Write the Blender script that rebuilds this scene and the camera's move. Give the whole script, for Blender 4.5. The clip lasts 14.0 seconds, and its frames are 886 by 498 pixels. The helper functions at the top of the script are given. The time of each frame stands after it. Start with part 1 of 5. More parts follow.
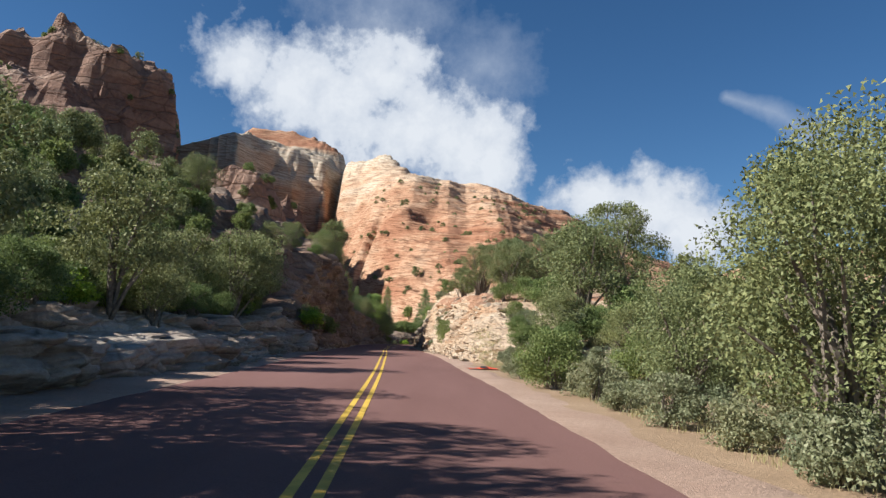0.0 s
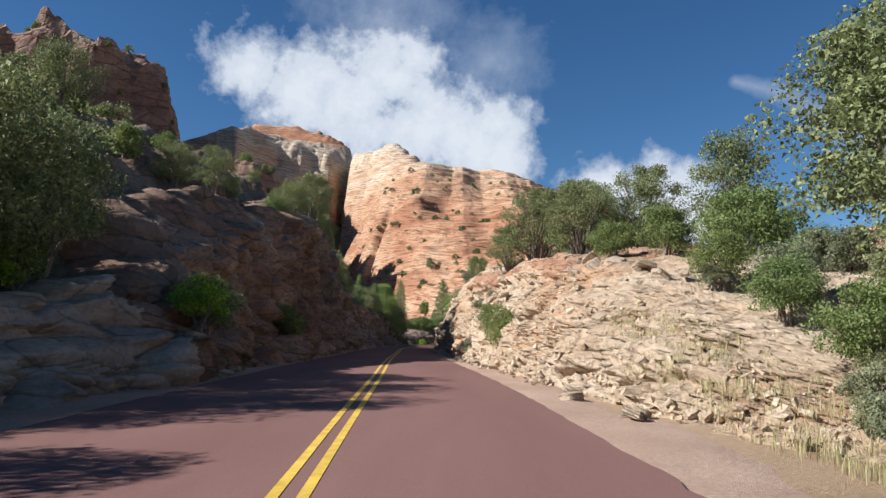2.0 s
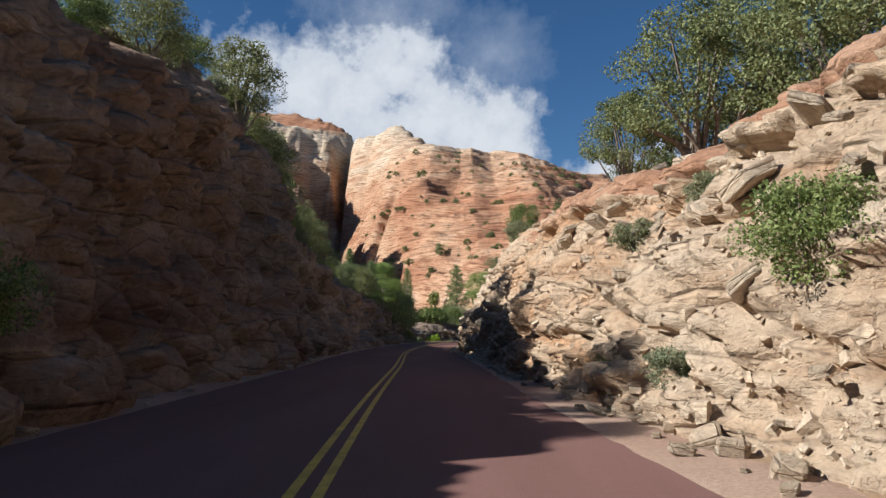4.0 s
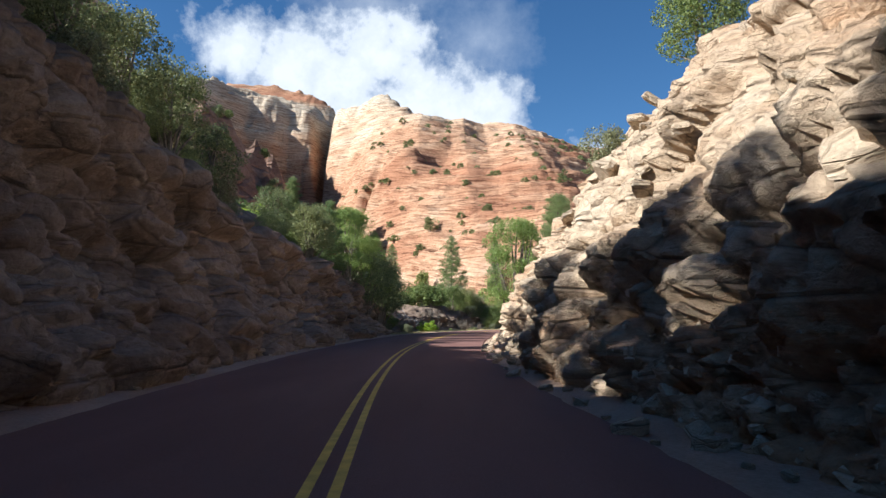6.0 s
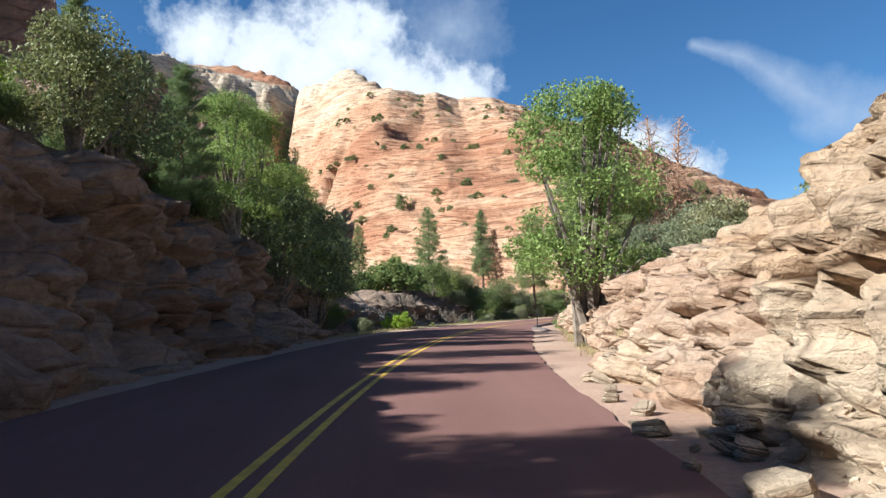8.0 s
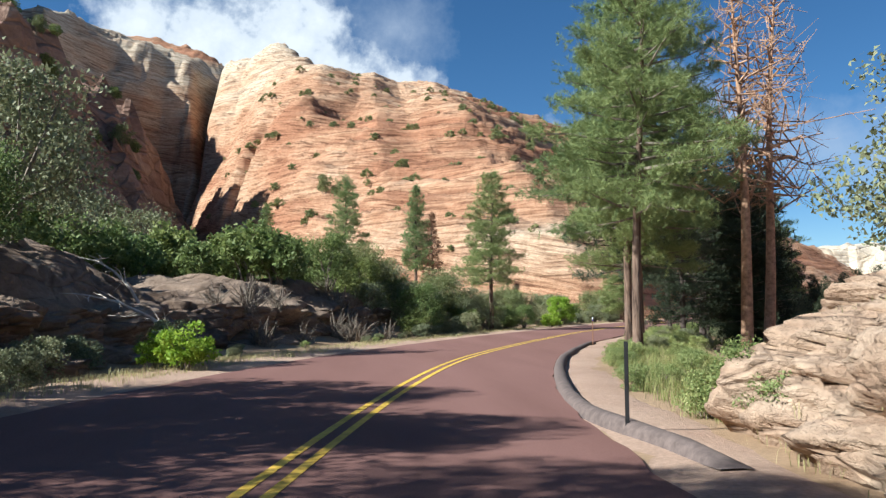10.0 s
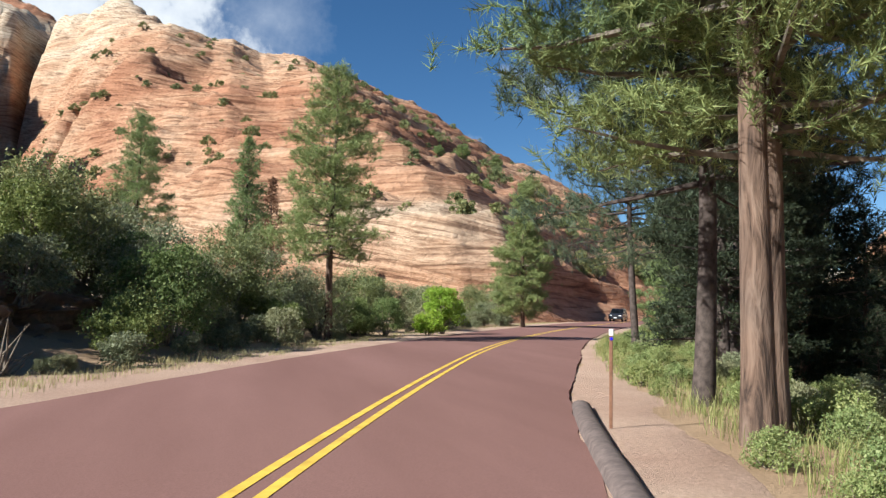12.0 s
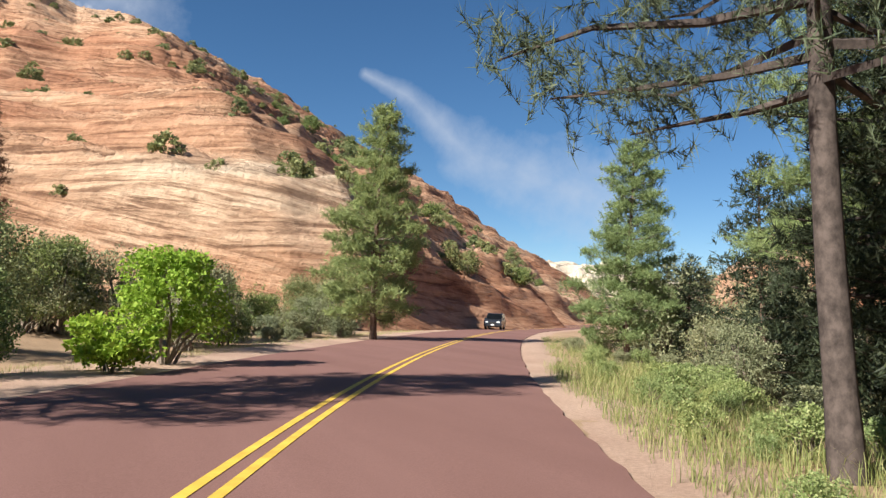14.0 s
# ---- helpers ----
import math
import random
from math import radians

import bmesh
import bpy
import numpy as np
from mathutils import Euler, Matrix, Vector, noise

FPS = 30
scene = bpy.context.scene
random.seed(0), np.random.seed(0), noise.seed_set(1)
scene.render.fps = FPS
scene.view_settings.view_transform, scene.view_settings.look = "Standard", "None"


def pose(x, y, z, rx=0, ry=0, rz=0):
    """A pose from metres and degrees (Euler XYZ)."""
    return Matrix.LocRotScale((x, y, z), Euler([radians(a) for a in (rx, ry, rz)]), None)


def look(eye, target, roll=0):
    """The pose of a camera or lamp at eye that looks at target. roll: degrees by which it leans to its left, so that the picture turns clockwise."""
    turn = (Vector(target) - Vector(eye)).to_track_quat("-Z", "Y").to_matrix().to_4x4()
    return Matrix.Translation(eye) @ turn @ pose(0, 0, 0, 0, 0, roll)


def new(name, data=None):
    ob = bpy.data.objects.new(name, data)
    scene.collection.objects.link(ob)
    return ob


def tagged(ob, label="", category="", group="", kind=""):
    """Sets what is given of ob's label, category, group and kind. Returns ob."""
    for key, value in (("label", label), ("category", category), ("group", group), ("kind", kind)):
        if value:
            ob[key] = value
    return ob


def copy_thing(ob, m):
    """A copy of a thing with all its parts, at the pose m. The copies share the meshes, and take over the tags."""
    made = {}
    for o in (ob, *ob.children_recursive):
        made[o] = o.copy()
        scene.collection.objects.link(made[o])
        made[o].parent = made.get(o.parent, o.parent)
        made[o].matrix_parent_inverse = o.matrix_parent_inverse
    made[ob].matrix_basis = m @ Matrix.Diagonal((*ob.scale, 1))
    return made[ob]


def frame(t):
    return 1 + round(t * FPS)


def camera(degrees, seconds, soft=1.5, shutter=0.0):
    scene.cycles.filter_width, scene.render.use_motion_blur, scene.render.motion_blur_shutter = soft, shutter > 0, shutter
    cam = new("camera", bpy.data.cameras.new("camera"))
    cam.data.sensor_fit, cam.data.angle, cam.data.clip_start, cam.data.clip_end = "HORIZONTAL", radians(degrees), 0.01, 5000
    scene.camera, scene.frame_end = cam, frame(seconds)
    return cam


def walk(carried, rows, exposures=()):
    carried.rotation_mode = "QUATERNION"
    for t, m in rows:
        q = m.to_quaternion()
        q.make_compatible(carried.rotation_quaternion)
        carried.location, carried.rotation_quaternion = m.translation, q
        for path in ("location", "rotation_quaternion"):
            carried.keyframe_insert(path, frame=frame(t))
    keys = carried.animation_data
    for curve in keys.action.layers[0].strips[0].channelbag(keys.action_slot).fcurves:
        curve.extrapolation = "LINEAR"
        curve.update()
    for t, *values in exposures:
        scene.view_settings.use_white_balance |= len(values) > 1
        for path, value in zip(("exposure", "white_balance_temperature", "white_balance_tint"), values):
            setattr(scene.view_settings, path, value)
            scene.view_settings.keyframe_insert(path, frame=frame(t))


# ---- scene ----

# ------------------------------------------------------------------ camera
cam = camera(64.0, 14.0, soft=1.4)
ROWS = [
    (0.0, 0.00, -0.00, 1.35, 0.00, 7.35, -2.29),
    (0.5, -0.34, 7.43, 1.38, 0.60, 7.12, -1.35),
    (1.0, -0.73, 15.12, 1.46, 0.88, 7.15, -0.40),
    (1.5, -1.11, 22.25, 1.49, 1.14, 7.17, -0.18),
    (2.0, -1.58, 29.13, 1.50, 1.35, 7.11, -0.16),
    (2.5, -2.07, 36.73, 1.59, 1.57, 7.05, 0.24),
    (3.0, -2.48, 44.00, 1.66, 1.78, 6.81, 0.47),
    (3.5, -3.11, 51.37, 1.66, 1.92, 6.74, 0.72),
    (4.0, -3.80, 58.37, 1.61, 2.01, 6.62, 0.94),
    (6.5, -6.63, 98.96, 1.54, 0.38, 5.13, 0.92),
    (7.0, -6.81, 105.56, 1.48, 0.15, 4.79, 1.75),
    (7.5, -7.07, 111.67, 1.45, -0.47, 4.69, 2.07),
    (10.0, -4.39, 147.38, 1.57, -6.55, 4.73, -0.01),
    (10.5, -3.29, 153.81, 1.49, -8.88, 4.66, -0.10),
    (11.0, -2.02, 159.76, 1.43, -11.61, 4.63, -0.34),
    (11.5, -0.47, 165.24, 1.39, -14.28, 4.70, -0.35),
    (12.0, 1.13, 170.07, 1.36, -17.20, 4.76, -1.25),
    (12.5, 2.99, 174.91, 1.30, -20.23, 5.01, -1.82),
    (13.0, 5.38, 180.74, 1.23, -23.40, 5.16, -1.63),
    (13.5, 7.85, 186.15, 1.23, -26.35, 5.40, -1.50),
    (14.0, 10.65, 191.56, 1.22, -28.97, 5.45, -2.21),
]
EXPOSURES = [(0.0, 0.80, 6150, 8), (2.0, 0.76, 6000, 8), (3.0, 0.64, 6100, 8), (4.2, 0.64, 6100, 8), (6.5, 1.18, 5900, 6), (7.7, 1.18, 5900, 5),
             (10.0, 1.06, 5900, 3), (11.0, 1.04, 6100, 4), (12.0, 1.02, 6100, 6), (13.0, 1.06, 6100, 6), (14.0, 1.10, 6500, 8)]
walk(cam, [(t, pose(x, y, z, 90 + pitch, roll, yaw)) for t, x, y, z, yaw, pitch, roll in ROWS], EXPOSURES)

# ------------------------------------------------------------------ light
SUN_TO = Vector((-1.0, -0.26, 0.76)).normalized()      # towards the sun
sun = new("sun", bpy.data.lights.new("sun", "SUN"))
sun.data.energy, sun.data.angle, sun.data.color = 5.0, radians(0.53), (1.0, 0.95, 0.885)
sun.matrix_world = look((0, 0, 60), Vector((0, 0, 60)) - SUN_TO)

world = bpy.data.worlds.new("sky")
scene.world = world
world.use_nodes = True
wt = world.node_tree
wt.nodes.clear()


def wn(kind, **settings):
    n = wt.nodes.new(kind)
    for key, value in settings.items():
        n.inputs[key].default_value = value
    return n


def wmath(op, a, b=None, clamp=False):
    n = wt.nodes.new("ShaderNodeMath")
    n.operation, n.use_clamp = op, clamp
    for i, v in enumerate((a, b)):
        if v is None:
            continue
        if isinstance(v, (int, float)):
            n.inputs[i].default_value = v
        else:
            wt.links.new(v, n.inputs[i])
    return n.outputs[0]


sky = wt.nodes.new("ShaderNodeTexSky")
sky.sky_type, sky.sun_disc = "NISHITA", False
sky.sun_elevation, sky.sun_rotation = math.asin(SUN_TO.z), math.atan2(SUN_TO.x, SUN_TO.y)
sky.altitude, sky.air_density, sky.dust_density, sky.ozone_density = 1500, 1.0, 0.1, 3.0
coord = wt.nodes.new("ShaderNodeTexCoord")
warp = wn("ShaderNodeTexNoise", Scale=9.0, Detail=6.0, Roughness=0.6)
wt.links.new(coord.outputs["Generated"], warp.inputs["Vector"])
fine = wn("ShaderNodeTexNoise", Scale=26.0, Detail=8.0, Roughness=0.62)
wt.links.new(coord.outputs["Generated"], fine.inputs["Vector"])


def puff(direction, radius, stretch=(1, 1, 1)):
    """A soft blob of cloud round a direction: one at its middle, nought at its rim."""
    d = Vector(direction).normalized()
    sub = wt.nodes.new("ShaderNodeVectorMath")
    sub.operation = "SUBTRACT"
    wt.links.new(coord.outputs["Generated"], sub.inputs[0])
    sub.inputs[1].default_value = d
    scale = wt.nodes.new("ShaderNodeVectorMath")
    scale.operation = "MULTIPLY"
    wt.links.new(sub.outputs[0], scale.inputs[0])
    scale.inputs[1].default_value = stretch
    length = wt.nodes.new("ShaderNodeVectorMath")
    length.operation = "LENGTH"
    wt.links.new(scale.outputs[0], length.inputs[0])
    return wmath("SUBTRACT", 1.0, wmath("DIVIDE", length.outputs["Value"], radius))


def most(values):
    top = values[0]
    for v in values[1:]:
        top = wmath("MAXIMUM", top, v)
    return top


heap = most([puff((-0.275, 0.895, 0.352), 0.075), puff((-0.215, 0.915, 0.325), 0.105), puff((-0.14, 0.935, 0.315), 0.135),
             puff((-0.055, 0.95, 0.290), 0.125), puff((0.015, 0.96, 0.262), 0.115), puff((-0.06, 0.924, 0.378), 0.055),
             puff((-0.10, 0.93, 0.35), 0.09), puff((0.06, 0.96, 0.25), 0.07), puff((0.20, 0.955, 0.200), 0.085, (1, 1, 1.6)), puff((0.27, 0.945, 0.185), 0.105, (1, 1, 1.6)),
             puff((0.325, 0.930, 0.155), 0.09, (1, 1, 1.4))])


def streak(p, q, r0, r1):
    """A tapered streak of thin cloud from direction p to q."""
    p, q = Vector(p).normalized(), Vector(q).normalized()
    sub = wt.nodes.new("ShaderNodeVectorMath")
    sub.operation = "SUBTRACT"
    wt.links.new(coord.outputs["Generated"], sub.inputs[0])
    sub.inputs[1].default_value = p
    dot = wt.nodes.new("ShaderNodeVectorMath")
    dot.operation = "DOT_PRODUCT"
    wt.links.new(sub.outputs[0], dot.inputs[0])
    dot.inputs[1].default_value = (q - p) / (q - p).length_squared
    along = wmath("ADD", dot.outputs["Value"], 0.0, True)
    off = wt.nodes.new("ShaderNodeVectorMath")
    off.operation = "SCALE"
    off.inputs[0].default_value = q - p
    wt.links.new(along, off.inputs["Scale"])
    rest = wt.nodes.new("ShaderNodeVectorMath")
    rest.operation = "DISTANCE"
    wt.links.new(sub.outputs[0], rest.inputs[0])
    wt.links.new(off.outputs[0], rest.inputs[1])
    width = wmath("ADD", wmath("MULTIPLY", along, r1 - r0), r0)
    return wmath("SUBTRACT", 1.0, wmath("DIVIDE", rest.outputs["Value"], width))


veil = most([streak((0.352, 0.880, 0.325), (0.41, 0.862, 0.300), 0.010, 0.020), streak((0.41, 0.862, 0.300), (0.50, 0.838, 0.222), 0.020, 0.040),
             streak((0.50, 0.838, 0.222), (0.66, 0.735, 0.165), 0.050, 0.085), puff((-0.10, 0.90, 0.42), 0.13), puff((0.04, 0.92, 0.37), 0.09)])
w1 = wmath("SUBTRACT", wmath("MULTIPLY", warp.outputs["Fac"], 1.3), 0.65)
w2 = wmath("SUBTRACT", wmath("MULTIPLY", fine.outputs["Fac"], 1.2), 0.6)
dens = wmath("ADD", heap, wmath("ADD", w1, w2))
cover = wmath("MULTIPLY", wmath("SUBTRACT", dens, 0.10), 2.2, True)
thin = wmath("MULTIPLY", wmath("ADD", veil, wmath("ADD", wmath("MULTIPLY", w1, 0.7), w2)), 0.9, True)
cover = wmath("MAXIMUM", cover, wmath("MULTIPLY", thin, 0.55))
shade = wt.nodes.new("ShaderNodeMixRGB")
shade.inputs[1].default_value, shade.inputs[2].default_value = (5.4, 6.0, 7.2, 1), (9.0, 9.1, 9.4, 1)
wt.links.new(wmath("MULTIPLY", dens, 1.1, True), shade.inputs[0])
mix = wt.nodes.new("ShaderNodeMixRGB")
wt.links.new(cover, mix.inputs[0])
hue = wn("ShaderNodeHueSaturation", Saturation=1.18, Value=1.0)
wt.links.new(sky.outputs[0], hue.inputs["Color"])
wt.links.new(hue.outputs[0], mix.inputs[1])
wt.links.new(shade.outputs[0], mix.inputs[2])
back = wn("ShaderNodeBackground", Strength=0.052)
wt.links.new(mix.outputs[0], back.inputs["Color"])
wout = wt.nodes.new("ShaderNodeOutputWorld")
wt.links.new(back.outputs[0], wout.inputs["Surface"])

# ------------------------------------------------------------------ noise
RNG = np.random.RandomState(7)
HASH = RNG.permutation(4096)


def hash3(i, j, k):
    """A number from 0 to 1 for each whole-number place."""
    return HASH[(HASH[(HASH[i & 4095] + j) & 4095] + k) & 4095] / 4095.0


def vnoise(x, y, z):
    xi, yi, zi = np.floor(x).astype(int), np.floor(y).astype(int), np.floor(z).astype(int)
    fx, fy, fz = x - xi, y - yi, z - zi
    fx, fy, fz = fx * fx * (3 - 2 * fx), fy * fy * (3 - 2 * fy), fz * fz * (3 - 2 * fz)
    total = 0
    for a in (0, 1):
        for b in (0, 1):
            for c in (0, 1):
                wgt = (fx if a else 1 - fx) * (fy if b else 1 - fy) * (fz if c else 1 - fz)
                total = total + wgt * hash3(xi + a, yi + b, zi + c)
    return total * 2 - 1


def fbm(x, y, z, octaves=4, gain=0.5):
    total, amp = 0, 1.0
    for o in range(octaves):
        total = total + amp * vnoise(x * 2 ** o + 17.3 * o, y * 2 ** o + 5.1 * o, z * 2 ** o + 9.7 * o)
        amp *= gain
    return total


def ridged(x, y, z, octaves=4):
    total, amp = 0, 1.0
    for o in range(octaves):
        total = total + amp * (1 - 2 * np.abs(vnoise(x * 2 ** o + 3.3 * o, y * 2 ** o, z * 2 ** o)))
        amp *= 0.5
    return total


def blocks(u, v, w, layer, length, seed=0):
    """Broken beds of rock: each bed stands proud by its own amount, and is split into blocks that do so too."""
    warp_ = 0.35 * fbm(u * 0.25, v * 0.25, w * 0.25 + seed, 2)
    k = np.floor(v / layer + warp_).astype(int)
    along = u / length + 7.31 * hash3(k + seed, k * 3, k * 0 + 5) + 0.5 * fbm(u * 0.5, v * 0.9, w * 0.5 + seed, 2)
    b = np.floor(along).astype(int)
    return 0.55 * hash3(k, k * 0 + seed, k * 0 + 11) + 0.45 * hash3(k, b, b * 0 + seed) - 0.5


def cells(x, y, z, seed=0):
    """Angular chunks: every chunk stands out by its own amount and has its own tilted face. Gives the push and the nearness to a joint."""
    xi, yi, zi = np.floor(x).astype(int), np.floor(y).astype(int), np.floor(z).astype(int)
    best, second = np.full(x.shape, 9.0), np.full(x.shape, 9.0)
    push = np.zeros(x.shape)
    for a in (-1, 0, 1):
        for b in (-1, 0, 1):
            for c in (-1, 0, 1):
                i, j, k = xi + a, yi + b, zi + c + seed * 37
                h1, h2, h3 = hash3(i, j, k), hash3(i + 51, j, k + 7), hash3(i, j + 83, k + 19)
                ex, ey, ez = x - (xi + a + h1), y - (yi + b + h2), z - (zi + c + h3)
                dist = ex * ex + ey * ey + ez * ez
                nearer = dist < best
                second = np.where(nearer, best, np.minimum(second, dist))
                p = (hash3(i + 5, j + 9, k) - 0.5) * 1.0 + (h2 - 0.5) * 0.65 * ex + (h3 - 0.5) * 0.7 * ey
                push = np.where(nearer, p, push)
                best = np.where(nearer, dist, best)
    return push, np.sqrt(second) - np.sqrt(best)


def smooth(a, b, x):
    t = np.clip((x - a) / (b - a), 0, 1)
    return t * t * (3 - 2 * t)


# ------------------------------------------------------------------ plan
LINE_Y = [-400, -60, -30, 0, 8, 16, 24, 32, 40, 48, 56, 64, 72, 80, 88, 96, 104, 112, 120, 128, 136, 144, 152, 160, 168, 176, 184, 192, 200, 208, 216, 224, 232, 240, 256, 290, 430]
LINE_X = [14.0, 2.6, 0.9, -0.76, -1.18, -1.64, -2.16, -2.72, -3.29, -3.84, -4.5, -5.15, -5.76, -6.27, -6.72, -7.31, -7.91, -8.3, -8.43, -8.23, -7.7, -6.69, -5.35, -3.77, -1.65, 1.54, 5.15, 9.03, 13.42, 18.43, 23.79, 29.45, 35.26, 41.53, 54.89, 90.4, 232.4]
LEVEL_Y = [-60, 0, 7, 15, 29, 37, 44, 58, 69, 86, 99, 106, 112, 147, 154, 165, 175, 186, 200, 230, 260, 430]
LEVEL_Z = [0, 0, 0.03, 0.1, 0.15, 0.24, 0.3, 0.28, 0.22, 0.15, 0.16, 0.14, 0.12, 0.2, 0.14, 0.04, -0.05, -0.12, -0.14, -0.1, 0.02, 1.0]
_YS = np.arange(-400, 431, 1.0)


def _soft(values, width):
    k = np.hanning(2 * width + 3)[1:-1]
    return np.convolve(np.pad(values, width, mode="edge"), k / k.sum(), "valid")


_XS = _soft(np.interp(_YS, LINE_Y, LINE_X), 6)
_ZS = _soft(np.interp(_YS, LEVEL_Y, LEVEL_Z), 5)
_DX = np.gradient(_XS)


def refit_y(y):
    """Placements keep y from an earlier camera fit; this gives their y on the refitted centre line."""
    return np.interp(y, [-400, 0, 28.6, 57.3, 93, 105.7, 139.4, 150.4, 161, 171.4, 181.5, 215, 230, 400], [-400, 0, 29.1, 58.4, 99, 111.7, 147.4, 159.8, 170, 180.7, 191.6, 227, 243, 428])


def line_x(y):
    return np.interp(y, _YS, _XS)


def level(y):
    return np.interp(y, _YS, _ZS)


def beside(y, d):
    """The place d metres to the right of the centre line at y along it."""
    g = np.interp(y, _YS, _DX)
    n = np.sqrt(1 + g * g)
    return line_x(y) + d / n, y - d * g / n


def offset(x, y):
    """How far a place lies to the right of the centre line, and the y on the line beside it."""
    yy = np.asarray(y, float)
    for _ in range(4):
        g = np.interp(yy, _YS, _DX)
        yy = yy + ((x - line_x(yy)) * g + (y - yy)) / (1 + g * g) * 0.8
    g = np.interp(yy, _YS, _DX)
    n = np.sqrt(1 + g * g)
    return ((x - line_x(yy)) - (y - yy) * g) / n, yy


ROAD_L, ROAD_R = -4.4, 3.4
RIGHT_Y = [35.0, 39.0, 43.0, 46.9, 53.0, 59.2, 66.0, 72.8, 80.8, 86.5, 93.3, 101.0, 110.0, 117.3, 123.7, 130.0, 140.6, 149.2, 156.5, 161.0]
RIGHT_H = [0, 0.8, 1.9, 2.7, 3.7, 4.5, 5.4, 5.0, 6.0, 5.6, 6.6, 8.4, 8.8, 7.0, 4.0, 2.4, 2.1, 2.2, 1.9, 0]
RIGHT_F = [5.8, 5.1, 4.9, 4.8, 4.8, 4.7, 4.6, 4.5, 4.4, 4.4, 4.3, 4.1, 4.0, 4.0, 4.1, 4.4, 5.4, 5.2, 4.9, 6.0]      # foot, from the centre line
RIGHT_W = [2.4, 2.6, 2.9, 3.1, 3.4, 3.6, 3.4, 2.8, 2.7, 3.0, 4.0, 5.5, 6.0, 5.2, 3.6, 2.4, 1.6, 1.6, 2.0, 2.5]      # depth of the face
LEFT_Y = [-60.0, 8.1, 20.3, 32.6, 40.7, 46.9, 53.0, 61.5, 75.1, 86.5, 95.6, 102.0, 110.0, 118.4, 126.8, 135.3, 143.8, 151.5, 159.3, 174.1, 190.0, 198.5]
LEFT_H = [1.4, 1.7, 1.8, 1.9, 1.9, 2.3, 3.7, 5.7, 8.4, 10.8, 10.8, 8.4, 7.4, 6.6, 5.4, 4.6, 4.0, 2.8, 1.6, 1.7, 1.5, 0]
LEFT_F = [6.5, 6.0, 5.8, 5.4, 5.2, 5.2, 5.2, 5.2, 5.1, 5.0, 4.9, 5.4, 5.3, 5.3, 5.2, 5.2, 5.6, 6.6, 8.2, 9.2, 9.8, 10.5]
LEFT_W = [4.6, 4.6, 4.6, 4.2, 3.4, 2.4, 2.2, 2.3, 2.3, 2.0, 1.8, 2.2, 2.4, 2.4, 2.4, 2.2, 2.0, 2.5, 1.6, 1.4, 1.4, 2.0]
FACE_D = [0, 0.08, 0.2, 0.34, 0.52, 0.72, 0.88, 1.0]
FACE_Z = [0, 0.20, 0.42, 0.60, 0.76, 0.89, 0.96, 1.0]
WALL_D = [0, 0.26, 0.52, 0.70, 0.75, 0.80, 0.88, 1.0]        # the left wall: rubble slope below, sheer rock above
WALL_Z = [0, 0.15, 0.33, 0.47, 0.72, 0.88, 0.95, 1.0]
LEDGE_D = [0, 0.05, 0.11, 0.30, 0.56, 0.60, 0.66, 1.0]       # before it: a low riser, a broad tread, a second riser
LEDGE_Z = [0, 0.25, 0.50, 0.56, 0.62, 0.80, 0.94, 1.0]


def bank_right(y, d):
    h, f, w = (np.interp(y, RIGHT_Y, a) for a in (RIGHT_H, RIGHT_F, RIGHT_W))
    back_ = np.maximum(d - f - w, 0)
    return h * np.interp((d - f) / w, FACE_D, FACE_Z) + np.where(h > 0.05, 0.10 * back_ * np.exp(-back_ / 40), 0)


def bank_left(y, d):
    h, f, w = (np.interp(y, LEFT_Y, a) for a in (LEFT_H, LEFT_F, LEFT_W))
    k = smooth(47, 55, y)
    back_ = np.maximum(-d - f - w - 2.2 * (1 - k), 0)
    rise = np.interp(y, [-60, 20, 51, 78, 106, 127, 146, 159, 174], [0.50, 0.52, 0.56, 0.50, 0.50, 0.46, 0.48, 0.34, 0.04])
    up = rise * back_ * np.exp(-back_ / 130)
    saw = (up / 2.3 + 0.9 * fbm(y * 0.06, d * 0.05, y * 0 + 3, 2)) % 1.0
    up = up + 2.3 * 0.85 * (smooth(0, 0.3, saw) - saw) * smooth(0.3, 2.5, back_)        # ledges up the slope
    q = (-d - f) / w
    return h * (k * np.interp(q, WALL_D, WALL_Z) + (1 - k) * np.interp(q, LEDGE_D, LEDGE_Z)) + up


def ground_z(x, y):
    """The open ground: flat at the road, rising on the left beyond the wash, falling to the creek on the right."""
    d, yy = offset(x, y)
    base = level(yy)
    right = np.maximum(d - 5.5, 0)
    left = np.maximum(-d - 7.0, 0)
    early = 1 - smooth(36, 50, yy)
    late = smooth(148, 167, yy)
    z = base - 0.05
    z = z + early * (-0.35 * smooth(0, 4, right) + 0.055 * np.maximum(right - 4, 0) * np.exp(-right / 90))
    z = z + late * (-2.4 * smooth(0.5, 11, right) + 0.30 * np.maximum(right - 22, 0) * np.exp(-right / 150))
    z = z + late * (0.7 * smooth(1, 6, left) + 0.02 * left) * (1 - smooth(200, 227, yy))
    z = z + 0.16 * fbm(x * 0.13, y * 0.13, x * 0, 3) * smooth(0.5, 5, np.maximum(right, left))
    return z


def surface_z(x, y):
    """The highest of ground and banks, for standing plants on."""
    d, yy = offset(x, y)
    z = ground_z(x, y)
    z = np.maximum(z, np.where((d > 3) & (yy > 35.0) & (yy < 161.0), level(yy) + bank_right(yy, d), -99))
    return np.maximum(z, np.where((d < -4) & (yy < 198.4), level(yy) + bank_left(yy, d), -99))


